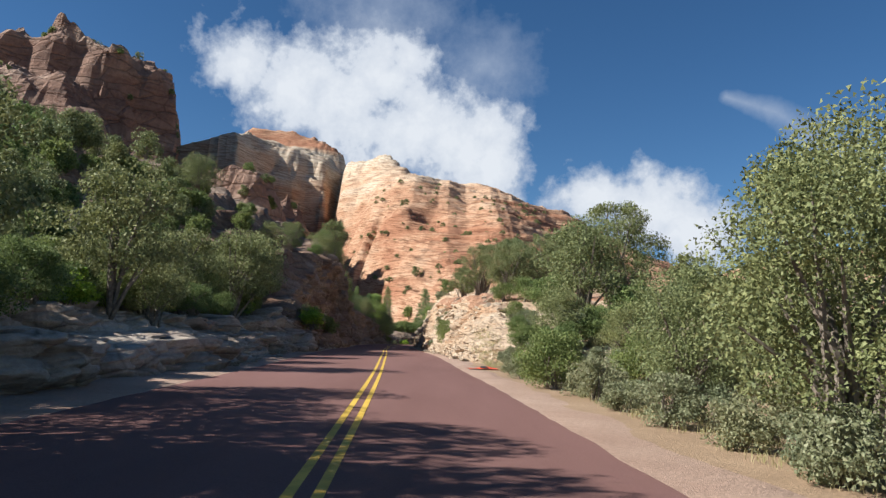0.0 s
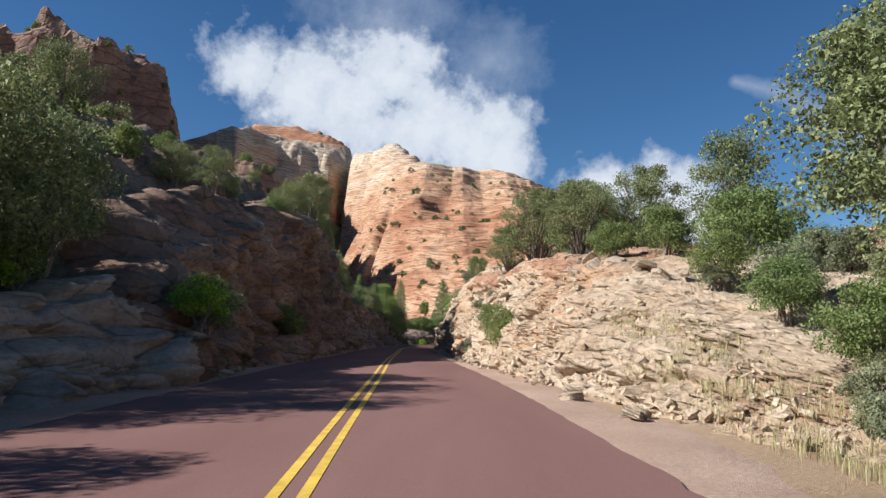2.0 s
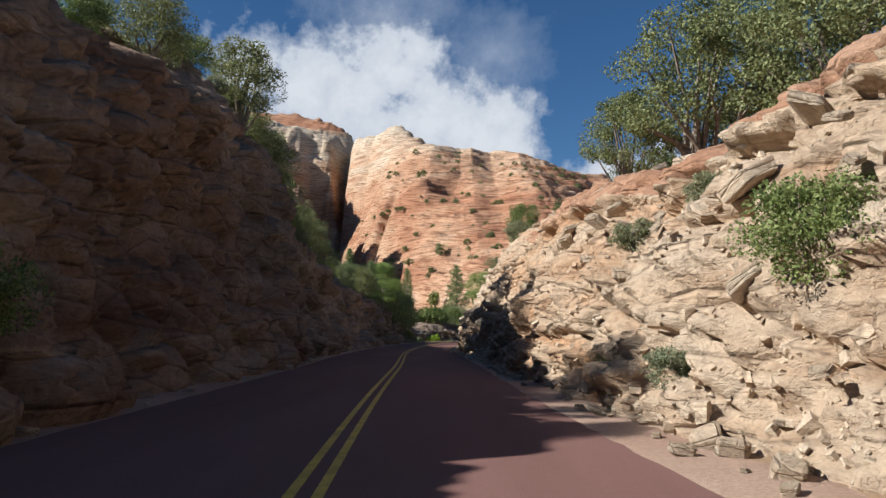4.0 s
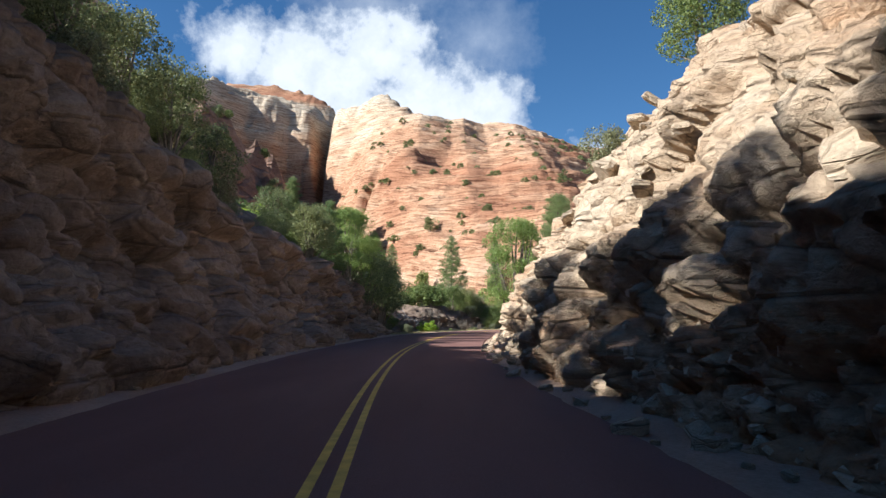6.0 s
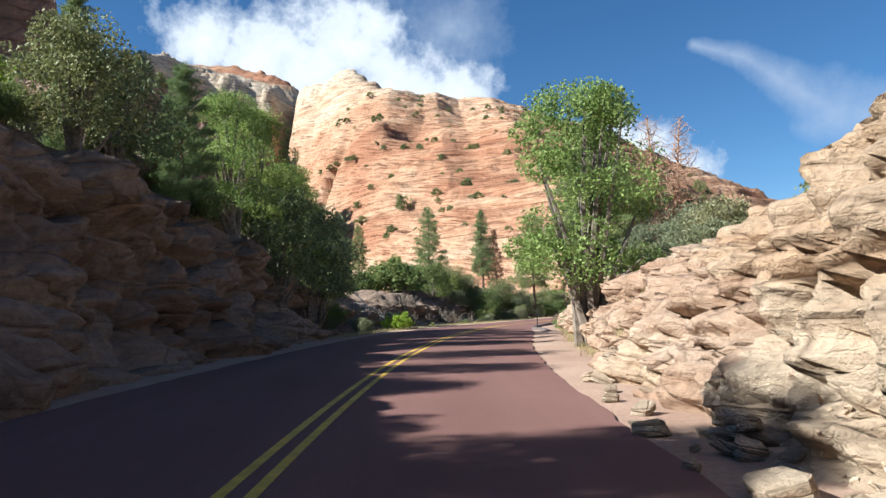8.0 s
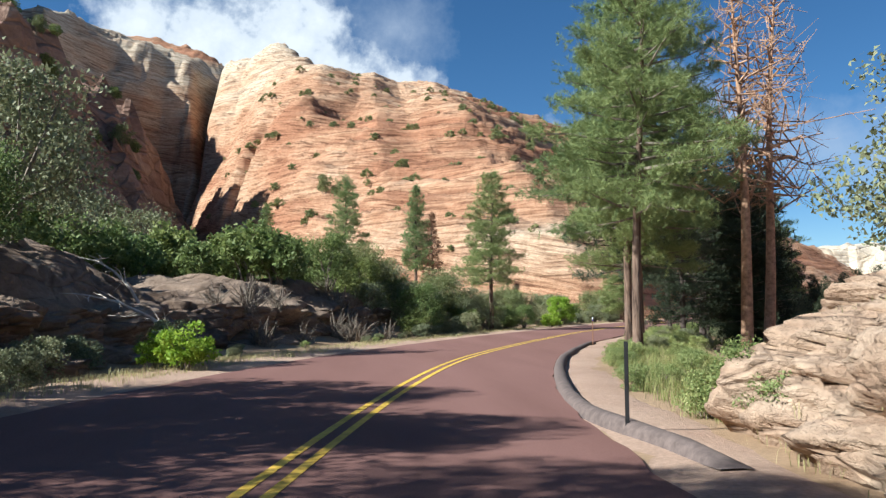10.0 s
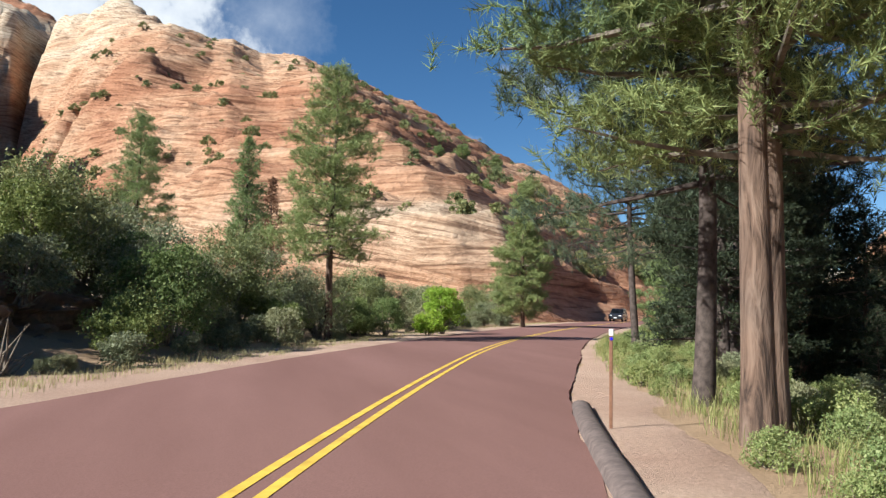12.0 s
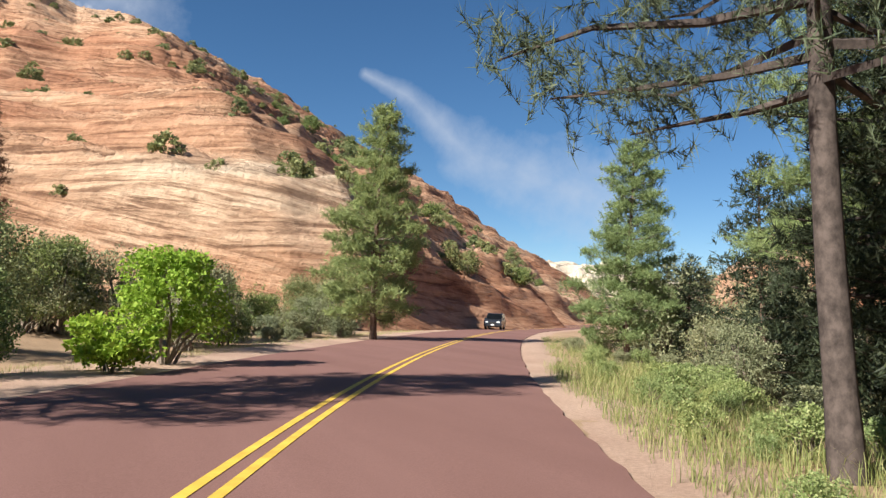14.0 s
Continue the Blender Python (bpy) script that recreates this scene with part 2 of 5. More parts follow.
MOUNTAIN = 1.07


def mountain_z(x, y):
    return MOUNTAIN * _mountain(x / MOUNTAIN, y / MOUNTAIN)


def _mountain(x, y):
    foot = np.interp(x, [-330, -150, -90, -60, -40, -20, 0, 16, 25, 31, 40, 60, 90, 130, 200], [470, 460, 446, 392, 342, 290, 254, 239, 230, 230, 237, 254, 281, 317, 380])
    wob = 5 * fbm(x * 0.03, y * 0.03, x * 0 + 3, 3)
    v = y - foot + wob
    k = np.interp(x, [-90, -60, -40, -26, -6, 10, 30, 70, 120, 200], [1.45, 1.02, 0.84, 0.70, 0.53, 0.46, 0.44, 0.48, 0.50, 0.45])
    first = np.interp(x, [-60, -45, -20, 5, 20, 60, 100], [26, 26, 14, 9, 8.5, 1.0, 0.5])
    wide = np.interp(x, [30, 52], [1, 2.6])
    z = -3.0 + 4.2 * smooth(-6, 3, v / wide) + first * smooth(0, 7, v / wide) + k * np.maximum(v - 4, 0)
    cap = np.interp(x, [-120, -90, -66, -43, -28, -15, 7, 20, 33, 49, 70, 90, 115, 150, 200], [125, 125, 123, 122, 107, 101, 98, 98, 94, 90, 82, 72, 62, 50, 30]) + 0.04 * np.maximum(v - 150, 0)
    sm = 8.0
    hh = np.clip(0.5 + 0.5 * (cap - z) / sm, 0, 1)
    z = cap * (1 - hh) + z * hh - sm * hh * (1 - hh)
    # the cliffed shoulder on its left, past the dark cleft: a sheer face, a pale ledgy slope above it, and a red dome on top
    fb = np.interp(x, [-330, -180, -142, -134, -122, -100, -84, -78], [340, 385, 405, 440, 462, 470, 468, 474]) + 4 * fbm(x * 0.05, x * 0 + 1.7, y * 0, 3)
    vb = y - fb + 0.4 * wob
    rag, rag_joint = cells(x / 13, 20 + 2.6 * np.clip(vb, 0, 30) / 11, y * 0.02, 6)
    vb = vb + 2.5 * rag + 2.5 * fbm(x * 0.12, y * 0.04, vb * 0.1, 3)
    brow = np.interp(x, [-330, -200, -150, -134, -110, -92, -82], [92, 104, 118, 124, 126, 122, 112])
    shoulder = 20 + (brow - 20) * (0.82 * smooth(0, 13, vb) + 0.18 * smooth(13, 26, vb)) + 0.44 * np.clip(vb - 22, 0, 90)
    dome_r = np.hypot(np.maximum(np.abs(x + 150) - 26, 0) * 1.0, np.maximum(620 - y, 0) * 0.8)
    dome = 179 - 0.62 * dome_r - 0.006 * dome_r ** 2 + 3.0 * fbm(x * 0.04, y * 0.04, x * 0 + 4, 3)
    shoulder = np.minimum(np.maximum(shoulder, np.where(vb > 30, dome, 0)), np.maximum(brow + 0.36 * np.maximum(vb - 20, 0), 0))
    shoulder = np.minimum(shoulder, np.maximum(dome, brow + 12))
    edge = -80 - 0.05 * (y - 470) + 2 * fbm(y * 0.03, y * 0, x * 0 + 8, 2)
    side = smooth(edge + 1, edge - 7, x)
    cleft = np.exp(-((x - edge - 2.5) / 3.0) ** 2) * smooth(425, 445, y) * smooth(530, 495, y)
    z = z * (1 - side) + shoulder * side
    z = z - 40 * cleft
    # knob and hollow on the main face
    z = z + 9 * np.exp(-(((x + 24) / 9) ** 2 + ((y - 364) / 9) ** 2)) - 6 * np.exp(-(((x + 12) / 7) ** 2 + ((y - 366) / 10) ** 2))
    z = z - 9 * np.exp(-((x + 40 - 0.28 * (y - 380)) / 3.2) ** 2) * smooth(330, 350, y) * smooth(405, 380, y)
    on = smooth(-4, 10, v)
    # beds: cross-laid ledges
    tilt = z + 0.05 * x + 5 * fbm(x * 0.015, y * 0.015, x * 0 + 2, 2)
    saw = (tilt / 5.2) % 1.0
    z = z + on * (3.3 * (smooth(0, 0.26, saw) - saw) + 1.4 * (smooth(0, 0.35, (tilt / 1.9) % 1) - (tilt / 1.9) % 1))
    lens = np.floor((z + 5 * fbm(x * 0.03, y * 0.03, x * 0 + 31, 2)) / 9.0).astype(int)
    dip = 0.34 * (hash3(lens, lens * 0 + 3, lens * 0) - 0.75)
    thin_ = (z - dip * (x + 0.5 * y) + 0.8 * fbm(x * 0.08, y * 0.08, z * 0.1, 2)) / 1.25
    z = z + on * smooth(75, 45, z) * 0.55 * (smooth(0, 0.45, thin_ % 1) - thin_ % 1) * (0.4 + 1.2 * hash3(np.floor(thin_).astype(int), lens, lens * 0))
    rough_, joint = cells(x / 7.0, y / 7.0, z / 5.0, 4)
    z = z + on * 0.9 * rough_
    z = z + on * (2.2 * fbm(x * 0.04, y * 0.04, x * 0, 4) + 0.5 * ridged(x * 0.12, y * 0.12, z * 0.1, 3))
    return np.where(v < -6, -3.0, z)


def crag_z(x, y):
    return MOUNTAIN * _crag(x / MOUNTAIN, y / MOUNTAIN)


def _crag(x, y):
    wob = 18 * fbm(x * 0.018, y * 0.018, x * 0 + 6, 4)
    v = np.minimum(y - 385 - 0.25 * (x + 160) + wob, (-153 - 0.42 * (y - 411) - x) * 2.2 + wob * 0.6)
    z = 40 + 105 * smooth(0, 26, v) + 80 * smooth(34, 58, v) + 0.45 * np.maximum(v, 0)
    cap = np.interp(x, [-520, -330, -256, -235, -214, -190, -164], [174, 170, 163, 166, 164, 149, 140]) + 9 * fbm(x * 0.06, y * 0.05, x * 0 + 1, 3)
    z = np.minimum(z, cap)
    chunk, joint = cells(x / 20, y / 20, z / 28, 2)
    z = z + 6 * ridged(x * 0.045, y * 0.045, z * 0.03, 4) + 11 * chunk
    spur = np.minimum(y - 306 + 0.5 * wob, -158 - x + 0.5 * wob)
    low = 20 + 80 * smooth(0, 22, spur) + 26 * smooth(30, 50, spur) + 0.1 * np.maximum(spur, 0) + 4 * ridged(x * 0.06, y * 0.06, x * 0, 3) + 10 * chunk
    z = np.where(v < -8, -5, z)
    ramp_v = y - 283 + 0.3 * wob
    slope_ = np.minimum(20 + 1.9 * (-61 - x + 0.3 * wob), 66 + 0.2 * (-90 - x)) * smooth(0, 26, ramp_v) * smooth(450, 390, y) + 4 * ridged(x * 0.06, y * 0.06, x * 0, 4) + 9 * chunk + 3 * blocks(x, y * 0.3, y, 6.0, 14.0, 2)
    low = np.where(ramp_v < -3, low, np.maximum(low, slope_))
    z = np.maximum(z, np.where((ramp_v > -3) & (slope_ > 4), slope_, -5))
    return np.maximum(z, np.where(spur < -6, -5, low))


# ------------------------------------------------------------------ materials
def material(name, rough=0.9):
    m = bpy.data.materials.new(name)
    m.use_nodes = True
    t = m.node_tree
    b = t.nodes["Principled BSDF"]
    b.inputs["Roughness"].default_value = rough
    b.inputs["Specular IOR Level"].default_value = 0.25
    return m, t, b


def tex(t, kind, scale=1.0, stretch=None, detail=5.0, rough=0.6, distort=0.0, turn=(0, 0, 0)):
    c = t.nodes.new("ShaderNodeTexCoord")
    mp = t.nodes.new("ShaderNodeMapping")
    mp.inputs["Scale"].default_value = stretch or (1, 1, 1)
    mp.vector_type = "TEXTURE" if turn != (0, 0, 0) else "POINT"
    if turn != (0, 0, 0):
        mp.inputs["Scale"].default_value = tuple(1 / s for s in stretch)
        mp.inputs["Rotation"].default_value = turn
    t.links.new(c.outputs["Object"], mp.inputs["Vector"])
    n = t.nodes.new(kind)
    n.inputs["Scale"].default_value = scale
    if kind == "ShaderNodeTexNoise":
        n.inputs["Detail"].default_value, n.inputs["Roughness"].default_value, n.inputs["Distortion"].default_value = detail, rough, distort
    t.links.new(mp.outputs[0], n.inputs["Vector"])
    return n.outputs[0]


def ramp(t, fac, stops):
    r = t.nodes.new("ShaderNodeValToRGB")
    while len(r.color_ramp.elements) < len(stops):
        r.color_ramp.elements.new(0.5)
    for e, (p, c) in zip(r.color_ramp.elements, stops):
        e.position, e.color = p, (*c, 1)
    t.links.new(fac, r.inputs[0])
    return r.outputs[0]


def blend(t, a, b, fac, mode="MIX"):
    n = t.nodes.new("ShaderNodeMixRGB")
    n.blend_type = mode
    for i, v in enumerate((fac, a, b)):
        if isinstance(v, (int, float)):
            n.inputs[i].default_value = v
        elif isinstance(v, tuple):
            n.inputs[i].default_value = (*v, 1)
        else:
            t.links.new(v, n.inputs[i])
    return n.outputs[0]


def mathn(t, op, a, b, clamp=False):
    n = t.nodes.new("ShaderNodeMath")
    n.operation, n.use_clamp = op, clamp
    for i, v in enumerate((a, b)):
        if isinstance(v, (int, float)):
            n.inputs[i].default_value = v
        else:
            t.links.new(v, n.inputs[i])
    return n.outputs[0]


def bump(t, b, height, strength, distance):
    n = t.nodes.new("ShaderNodeBump")
    n.inputs["Strength"].default_value, n.inputs["Distance"].default_value = strength, distance
    t.links.new(height, n.inputs["Height"])
    t.links.new(n.outputs[0], b.inputs["Normal"])


def rock_material(name, pale, mid, red, dark, bed=1.0, grain=6.0, bias=0.0, relief=0.10):
    """Sandstone: bands along the beds, stains, cracks and grain."""
    m, t, b = material(name, 0.92)
    bands = tex(t, "ShaderNodeTexNoise", 0.9 / bed, (0.10, 0.10, 1.0), 6, 0.65, 0.5)
    blotch = tex(t, "ShaderNodeTexNoise", 0.16 / bed, (1, 1, 1.6), 5, 0.6, 0.6)
    f = mathn(t, "ADD", mathn(t, "MULTIPLY", bands, 0.65), mathn(t, "ADD", mathn(t, "MULTIPLY", blotch, 0.65), bias - 0.15))
    col = ramp(t, f, [(0.26, dark), (0.40, red), (0.54, mid), (0.68, pale)])
    g = tex(t, "ShaderNodeTexNoise", grain, None, 8, 0.7)
    col = blend(t, col, ramp(t, g, [(0.3, (0.62, 0.58, 0.55)), (0.62, (1.1, 1.08, 1.05))]), 0.8, "MULTIPLY")
    crack = t.nodes.new("ShaderNodeTexVoronoi")
    crack.feature = "DISTANCE_TO_EDGE"
    c = t.nodes.new("ShaderNodeTexCoord")
    mp = t.nodes.new("ShaderNodeMapping")
    mp.inputs["Scale"].default_value = (0.5, 0.5, 1.5)
    mp.inputs["Rotation"].default_value = (0.2, 0.15, 0)
    t.links.new(c.outputs["Object"], mp.inputs["Vector"])
    t.links.new(mp.outputs[0], crack.inputs["Vector"])
    crack.inputs["Scale"].default_value = 0.9 / bed
    crack.inputs["Randomness"].default_value = 1.0
    line = ramp(t, crack.outputs["Distance"], [(0.0, (0.45, 0.42, 0.4)), (0.035, (1, 1, 1))])
    col = blend(t, col, line, 0.6, "MULTIPLY")
    fine_crack = t.nodes.new("ShaderNodeTexVoronoi")
    fine_crack.feature = "DISTANCE_TO_EDGE"
    wander = tex(t, "ShaderNodeTexNoise", 1.4 / bed, None, 3, 0.6)
    shift = t.nodes.new("ShaderNodeVectorMath")
    shift.operation = "ADD"
    t.links.new(mp.outputs[0], shift.inputs[0])
    t.links.new(wander, shift.inputs[1])
    t.links.new(shift.outputs[0], fine_crack.inputs["Vector"])
    fine_crack.inputs["Scale"].default_value = 3.1 / bed
    fine_line = ramp(t, fine_crack.outputs["Distance"], [(0.0, (0.42, 0.38, 0.36)), (0.05, (1, 1, 1))])
    some = ramp(t, tex(t, "ShaderNodeTexNoise", 0.5 / bed, None, 3, 0.5), [(0.48, (0, 0, 0)), (0.66, (0.45, 0.45, 0.45))])
    col = blend(t, col, fine_line, some, "MULTIPLY")
    t.links.new(col, b.inputs["Base Color"])
    hgt = mathn(t, "ADD", mathn(t, "MULTIPLY", g, 0.5), mathn(t, "ADD", bands, mathn(t, "ADD", mathn(t, "MULTIPLY", mathn(t, "MINIMUM", crack.outputs["Distance"], 0.08), 4.0), mathn(t, "MULTIPLY", mathn(t, "MINIMUM", fine_crack.outputs["Distance"], 0.10), 0.5))))
    bump(t, b, hgt, 1.0, relief * 1.6)
    return m


ROCK_RIGHT = rock_material("pale broken sandstone", (0.58, 0.465, 0.345), (0.52, 0.385, 0.265), (0.47, 0.285, 0.165), (0.36, 0.20, 0.115), 0.9, 5.0, 0.05, 0.17)
ROCK_CAP = rock_material("red-brown capping sandstone", (0.48, 0.32, 0.22), (0.42, 0.255, 0.165), (0.35, 0.19, 0.115), (0.22, 0.12, 0.075), 0.7, 5.0, 0.0)
ROCK_END = rock_material("tan sandstone and packed earth", (0.54, 0.42, 0.32), (0.47, 0.335, 0.24), (0.40, 0.26, 0.175), (0.27, 0.175, 0.12), 0.6, 6.0, 0.02, 0.14)
# Both left-wall rocks are darkened: the wall's shade is put into their colour.
ROCK_LEFT_SHADED = rock_material("red bedded sandstone", (0.40, 0.305, 0.225), (0.30, 0.205, 0.145), (0.21, 0.125, 0.085), (0.10, 0.064, 0.048), 1.1, 5.0, 0.0, 0.16)
ROCK_TAN_SHADED = rock_material("grey-tan bedded sandstone", (0.37, 0.29, 0.225), (0.285, 0.212, 0.16), (0.20, 0.14, 0.102), (0.095, 0.068, 0.052), 1.1, 5.0, 0.0, 0.14)
ROCK_LEDGE = rock_material("pale grey sandstone ledge", (0.56, 0.48, 0.40), (0.46, 0.37, 0.29), (0.34, 0.24, 0.18), (0.18, 0.13, 0.10), 1.0, 5.0, 0.03)


def slickrock():
    """The mountain: red below, cream towards the top, thin swept beds all over."""
    m, t, b = material("weathered slickrock", 0.92)
    c = t.nodes.new("ShaderNodeTexCoord")
    sep = t.nodes.new("ShaderNodeSeparateXYZ")
    t.links.new(c.outputs["Object"], sep.inputs[0])
    blotch = tex(t, "ShaderNodeTexNoise", 0.022, (1, 1, 2.0), 6, 0.62, 0.8)
    bands = tex(t, "ShaderNodeTexNoise", 0.16, (0.10, 0.10, 1.0), 6, 0.65, 0.6)
    high = mathn(t, "MULTIPLY", mathn(t, "SUBTRACT", sep.outputs["Z"], 88.0), 0.0050)
    high = mathn(t, "MAXIMUM", high, -0.09)
    high = mathn(t, "SUBTRACT", high, mathn(t, "MULTIPLY", mathn(t, "MULTIPLY", mathn(t, "SUBTRACT", sep.outputs["Z"], 163.0), 0.10, True), 0.62))
    low = mathn(t, "MULTIPLY", mathn(t, "SUBTRACT", 1.0, mathn(t, "DIVIDE", mathn(t, "ABSOLUTE", mathn(t, "SUBTRACT", sep.outputs["Z"], 13.5), 0.0), 6.5), True), 0.10)
    f = mathn(t, "ADD", mathn(t, "ADD", mathn(t, "MULTIPLY", bands, 0.55), mathn(t, "MULTIPLY", blotch, 0.75)), mathn(t, "ADD", mathn(t, "ADD", high, low), -0.215))
    col = ramp(t, f, [(0.26, (0.38, 0.192, 0.112)), (0.40, (0.50, 0.308, 0.192)), (0.54, (0.57, 0.418, 0.290)), (0.72, (0.59, 0.512, 0.396))])
    thin_a = tex(t, "ShaderNodeTexNoise", 0.75, (0.10, 0.10, 1.7), 5, 0.7, 0.7)
    thin_b = tex(t, "ShaderNodeTexNoise", 1.0, (0.10, 0.10, 1.7), 5, 0.7, 0.5, turn=(0.04, 0.20, 0))
    which = ramp(t, tex(t, "ShaderNodeTexNoise", 0.05, (0.5, 0.5, 2.2), 3, 0.5, 0.5), [(0.47, (0, 0, 0)), (0.52, (1, 1, 1))])
    thin = blend(t, thin_a, thin_b, which)
    col = blend(t, col, ramp(t, thin, [(0.37, (0.36, 0.29, 0.26)), (0.45, (0.76, 0.68, 0.63)), (0.56, (1.12, 1.11, 1.10))]), 0.95, "MULTIPLY")
    g = tex(t, "ShaderNodeTexNoise", 0.9, None, 8, 0.72)
    col = blend(t, col, ramp(t, g, [(0.32, (0.66, 0.62, 0.60)), (0.6, (1.08, 1.07, 1.06))]), 0.7, "MULTIPLY")
    t.links.new(col, b.inputs["Base Color"])
    bump(t, b, mathn(t, "ADD", mathn(t, "MULTIPLY", thin, 1.0), mathn(t, "ADD", g, bands)), 0.9, 0.9)
    return m


ROCK_FAR = slickrock()
ROCK_PALE = rock_material("far cream cliff", (0.66, 0.58, 0.47), (0.58, 0.48, 0.36), (0.50, 0.36, 0.25), (0.36, 0.27, 0.20), 14.0, 0.2, 0.1, 2.0)
# Darker than the mountain's rock: shade on this cliff is put into the colour.
ROCK_CRAG = rock_material("cliff sandstone darkened for shade", (0.38, 0.29, 0.22), (0.29, 0.19, 0.14), (0.22, 0.13, 0.095), (0.13, 0.085, 0.066), 10.0, 0.4, 0.0, 1.5)


def asphalt():
    m, t, b = material("red chip-seal asphalt", 0.85)
    g = tex(t, "ShaderNodeTexNoise", 60.0, None, 3, 0.8)
    big = tex(t, "ShaderNodeTexNoise", 0.5, (1.0, 0.15, 1), 5, 0.6)
    col = ramp(t, big, [(0.3, (0.176, 0.095, 0.081)), (0.7, (0.224, 0.124, 0.107))])
    col = blend(t, col, ramp(t, g, [(0.3, (0.72, 0.70, 0.70)), (0.7, (1.2, 1.2, 1.2))]), 0.8, "MULTIPLY")
    t.links.new(col, b.inputs["Base Color"])
    b.inputs["Specular IOR Level"].default_value = 0.06
    bump(t, b, g, 0.5, 0.01)
    return m


def soil(name, a, c, scale=3.0):
    m, t, b = material(name, 0.95)
    big = tex(t, "ShaderNodeTexNoise", 0.35, None, 6, 0.65)
    g = tex(t, "ShaderNodeTexNoise", scale * 6, None, 6, 0.75)
    col = blend(t, ramp(t, big, [(0.3, a), (0.7, c)]), ramp(t, g, [(0.3, (0.65, 0.63, 0.6)), (0.65, (1.12, 1.1, 1.08))]), 0.9, "MULTIPLY")
    t.links.new(col, b.inputs["Base Color"])
    bump(t, b, g, 0.8, 0.04)
    return m


def plain(name, colour, rough=0.6, metal=0.0, worn=0.25, scale=8.0):
    m, t, b = material(name, rough)
    n = tex(t, "ShaderNodeTexNoise", scale, None, 6, 0.65)
    lo = tuple(c * (1 - worn) for c in colour)
    hi = tuple(min(1, c * (1 + worn)) for c in colour)
    t.links.new(ramp(t, n, [(0.35, lo), (0.65, hi)]), b.inputs["Base Color"])
    b.inputs["Metallic"].default_value = metal
    bump(t, b, n, 0.3, 0.01)
    return m


def leaf_material(name, a, b_, c, glow=0.35):
    """Leaves: each its own green, with light coming through."""
    m = bpy.data.materials.new(name)
    m.use_nodes = True
    t = m.node_tree
    b = t.nodes["Principled BSDF"]
    geo = t.nodes.new("ShaderNodeNewGeometry")
    info = t.nodes.new("ShaderNodeObjectInfo")
    col = ramp(t, geo.outputs["Random Per Island"], [(0.0, a), (0.5, b_), (1.0, c)])
    tint = ramp(t, info.outputs["Random"], [(0.0, (0.85, 0.92, 0.9)), (1.0, (1.12, 1.06, 0.95))])
    col = blend(t, col, tint, 1.0, "MULTIPLY")
    t.links.new(col, b.inputs["Base Color"])
    b.inputs["Roughness"].default_value = 0.6
    b.inputs["Specular IOR Level"].default_value = 0.25
    tr = t.nodes.new("ShaderNodeBsdfTranslucent")
    t.links.new(col, tr.inputs["Color"])
    mx = t.nodes.new("ShaderNodeMixShader")
    mx.inputs[0].default_value = glow
    t.links.new(b.outputs[0], mx.inputs[1])
    t.links.new(tr.outputs[0], mx.inputs[2])
    t.links.new(mx.outputs[0], t.nodes["Material Output"].inputs["Surface"])
    return m


ASPHALT = asphalt()
YELLOW = plain("worn yellow road paint", (0.62, 0.40, 0.06), 0.7, 0, 0.22, 3.0)
GRAVEL = soil("pale roadside dust", (0.36, 0.235, 0.175), (0.49, 0.35, 0.265))
EARTH = soil("dry sandy earth", (0.30, 0.20, 0.12), (0.44, 0.31, 0.20))
KERB = plain("grey asphalt kerb", (0.13, 0.10, 0.09), 0.9)
LEAF_OAK = leaf_material("broad green leaves", (0.10, 0.140, 0.045), (0.185, 0.235, 0.08), (0.30, 0.34, 0.13))
LEAF_JUNIPER = leaf_material("juniper foliage", (0.12, 0.140, 0.060), (0.205, 0.230, 0.100), (0.31, 0.32, 0.145), 0.25)
LEAF_SAGE = leaf_material("grey-green sage leaves", (0.155, 0.165, 0.09), (0.235, 0.25, 0.14), (0.335, 0.33, 0.21), 0.25)
LEAF_BRIGHT = leaf_material("yellow-green leaves", (0.18, 0.29, 0.03), (0.30, 0.43, 0.05), (0.44, 0.54, 0.09), 0.4)
LEAF_PINE = leaf_material("pine needles", (0.13, 0.175, 0.070), (0.225, 0.285, 0.115), (0.34, 0.39, 0.17), 0.25)
LEAF_WEED = leaf_material("light green weeds", (0.16, 0.21, 0.075), (0.26, 0.315, 0.12), (0.40, 0.42, 0.19), 0.3)
LEAF_COTTON = leaf_material("light cottonwood leaves", (0.16, 0.23, 0.06), (0.26, 0.34, 0.10), (0.38, 0.44, 0.15), 0.35)
# Near-black needles: the shade inside the stand is put into their colour.
LEAF_SHADED = leaf_material("conifer needles with shade in the colour", (0.024, 0.033, 0.018), (0.040, 0.053, 0.028), (0.064, 0.078, 0.040), 0.12)
# Dimmed needles: shade on the pines right of the bend, put into the colour.
LEAF_PINE_SHADED = leaf_material("pine needles with shade in the colour", (0.05, 0.072, 0.045), (0.085, 0.115, 0.07), (0.13, 0.16, 0.10), 0.2)
LEAF_BROWN = leaf_material("dead brown needles", (0.10, 0.05, 0.03), (0.16, 0.08, 0.045), (0.22, 0.12, 0.07), 0.2)
GRASS = leaf_material("roadside grass", (0.15, 0.19, 0.06), (0.24, 0.27, 0.10), (0.38, 0.36, 0.18), 0.3)
GRASS_DRY = leaf_material("dry straw grass", (0.30, 0.27, 0.12), (0.42, 0.36, 0.18), (0.52, 0.46, 0.26), 0.3)
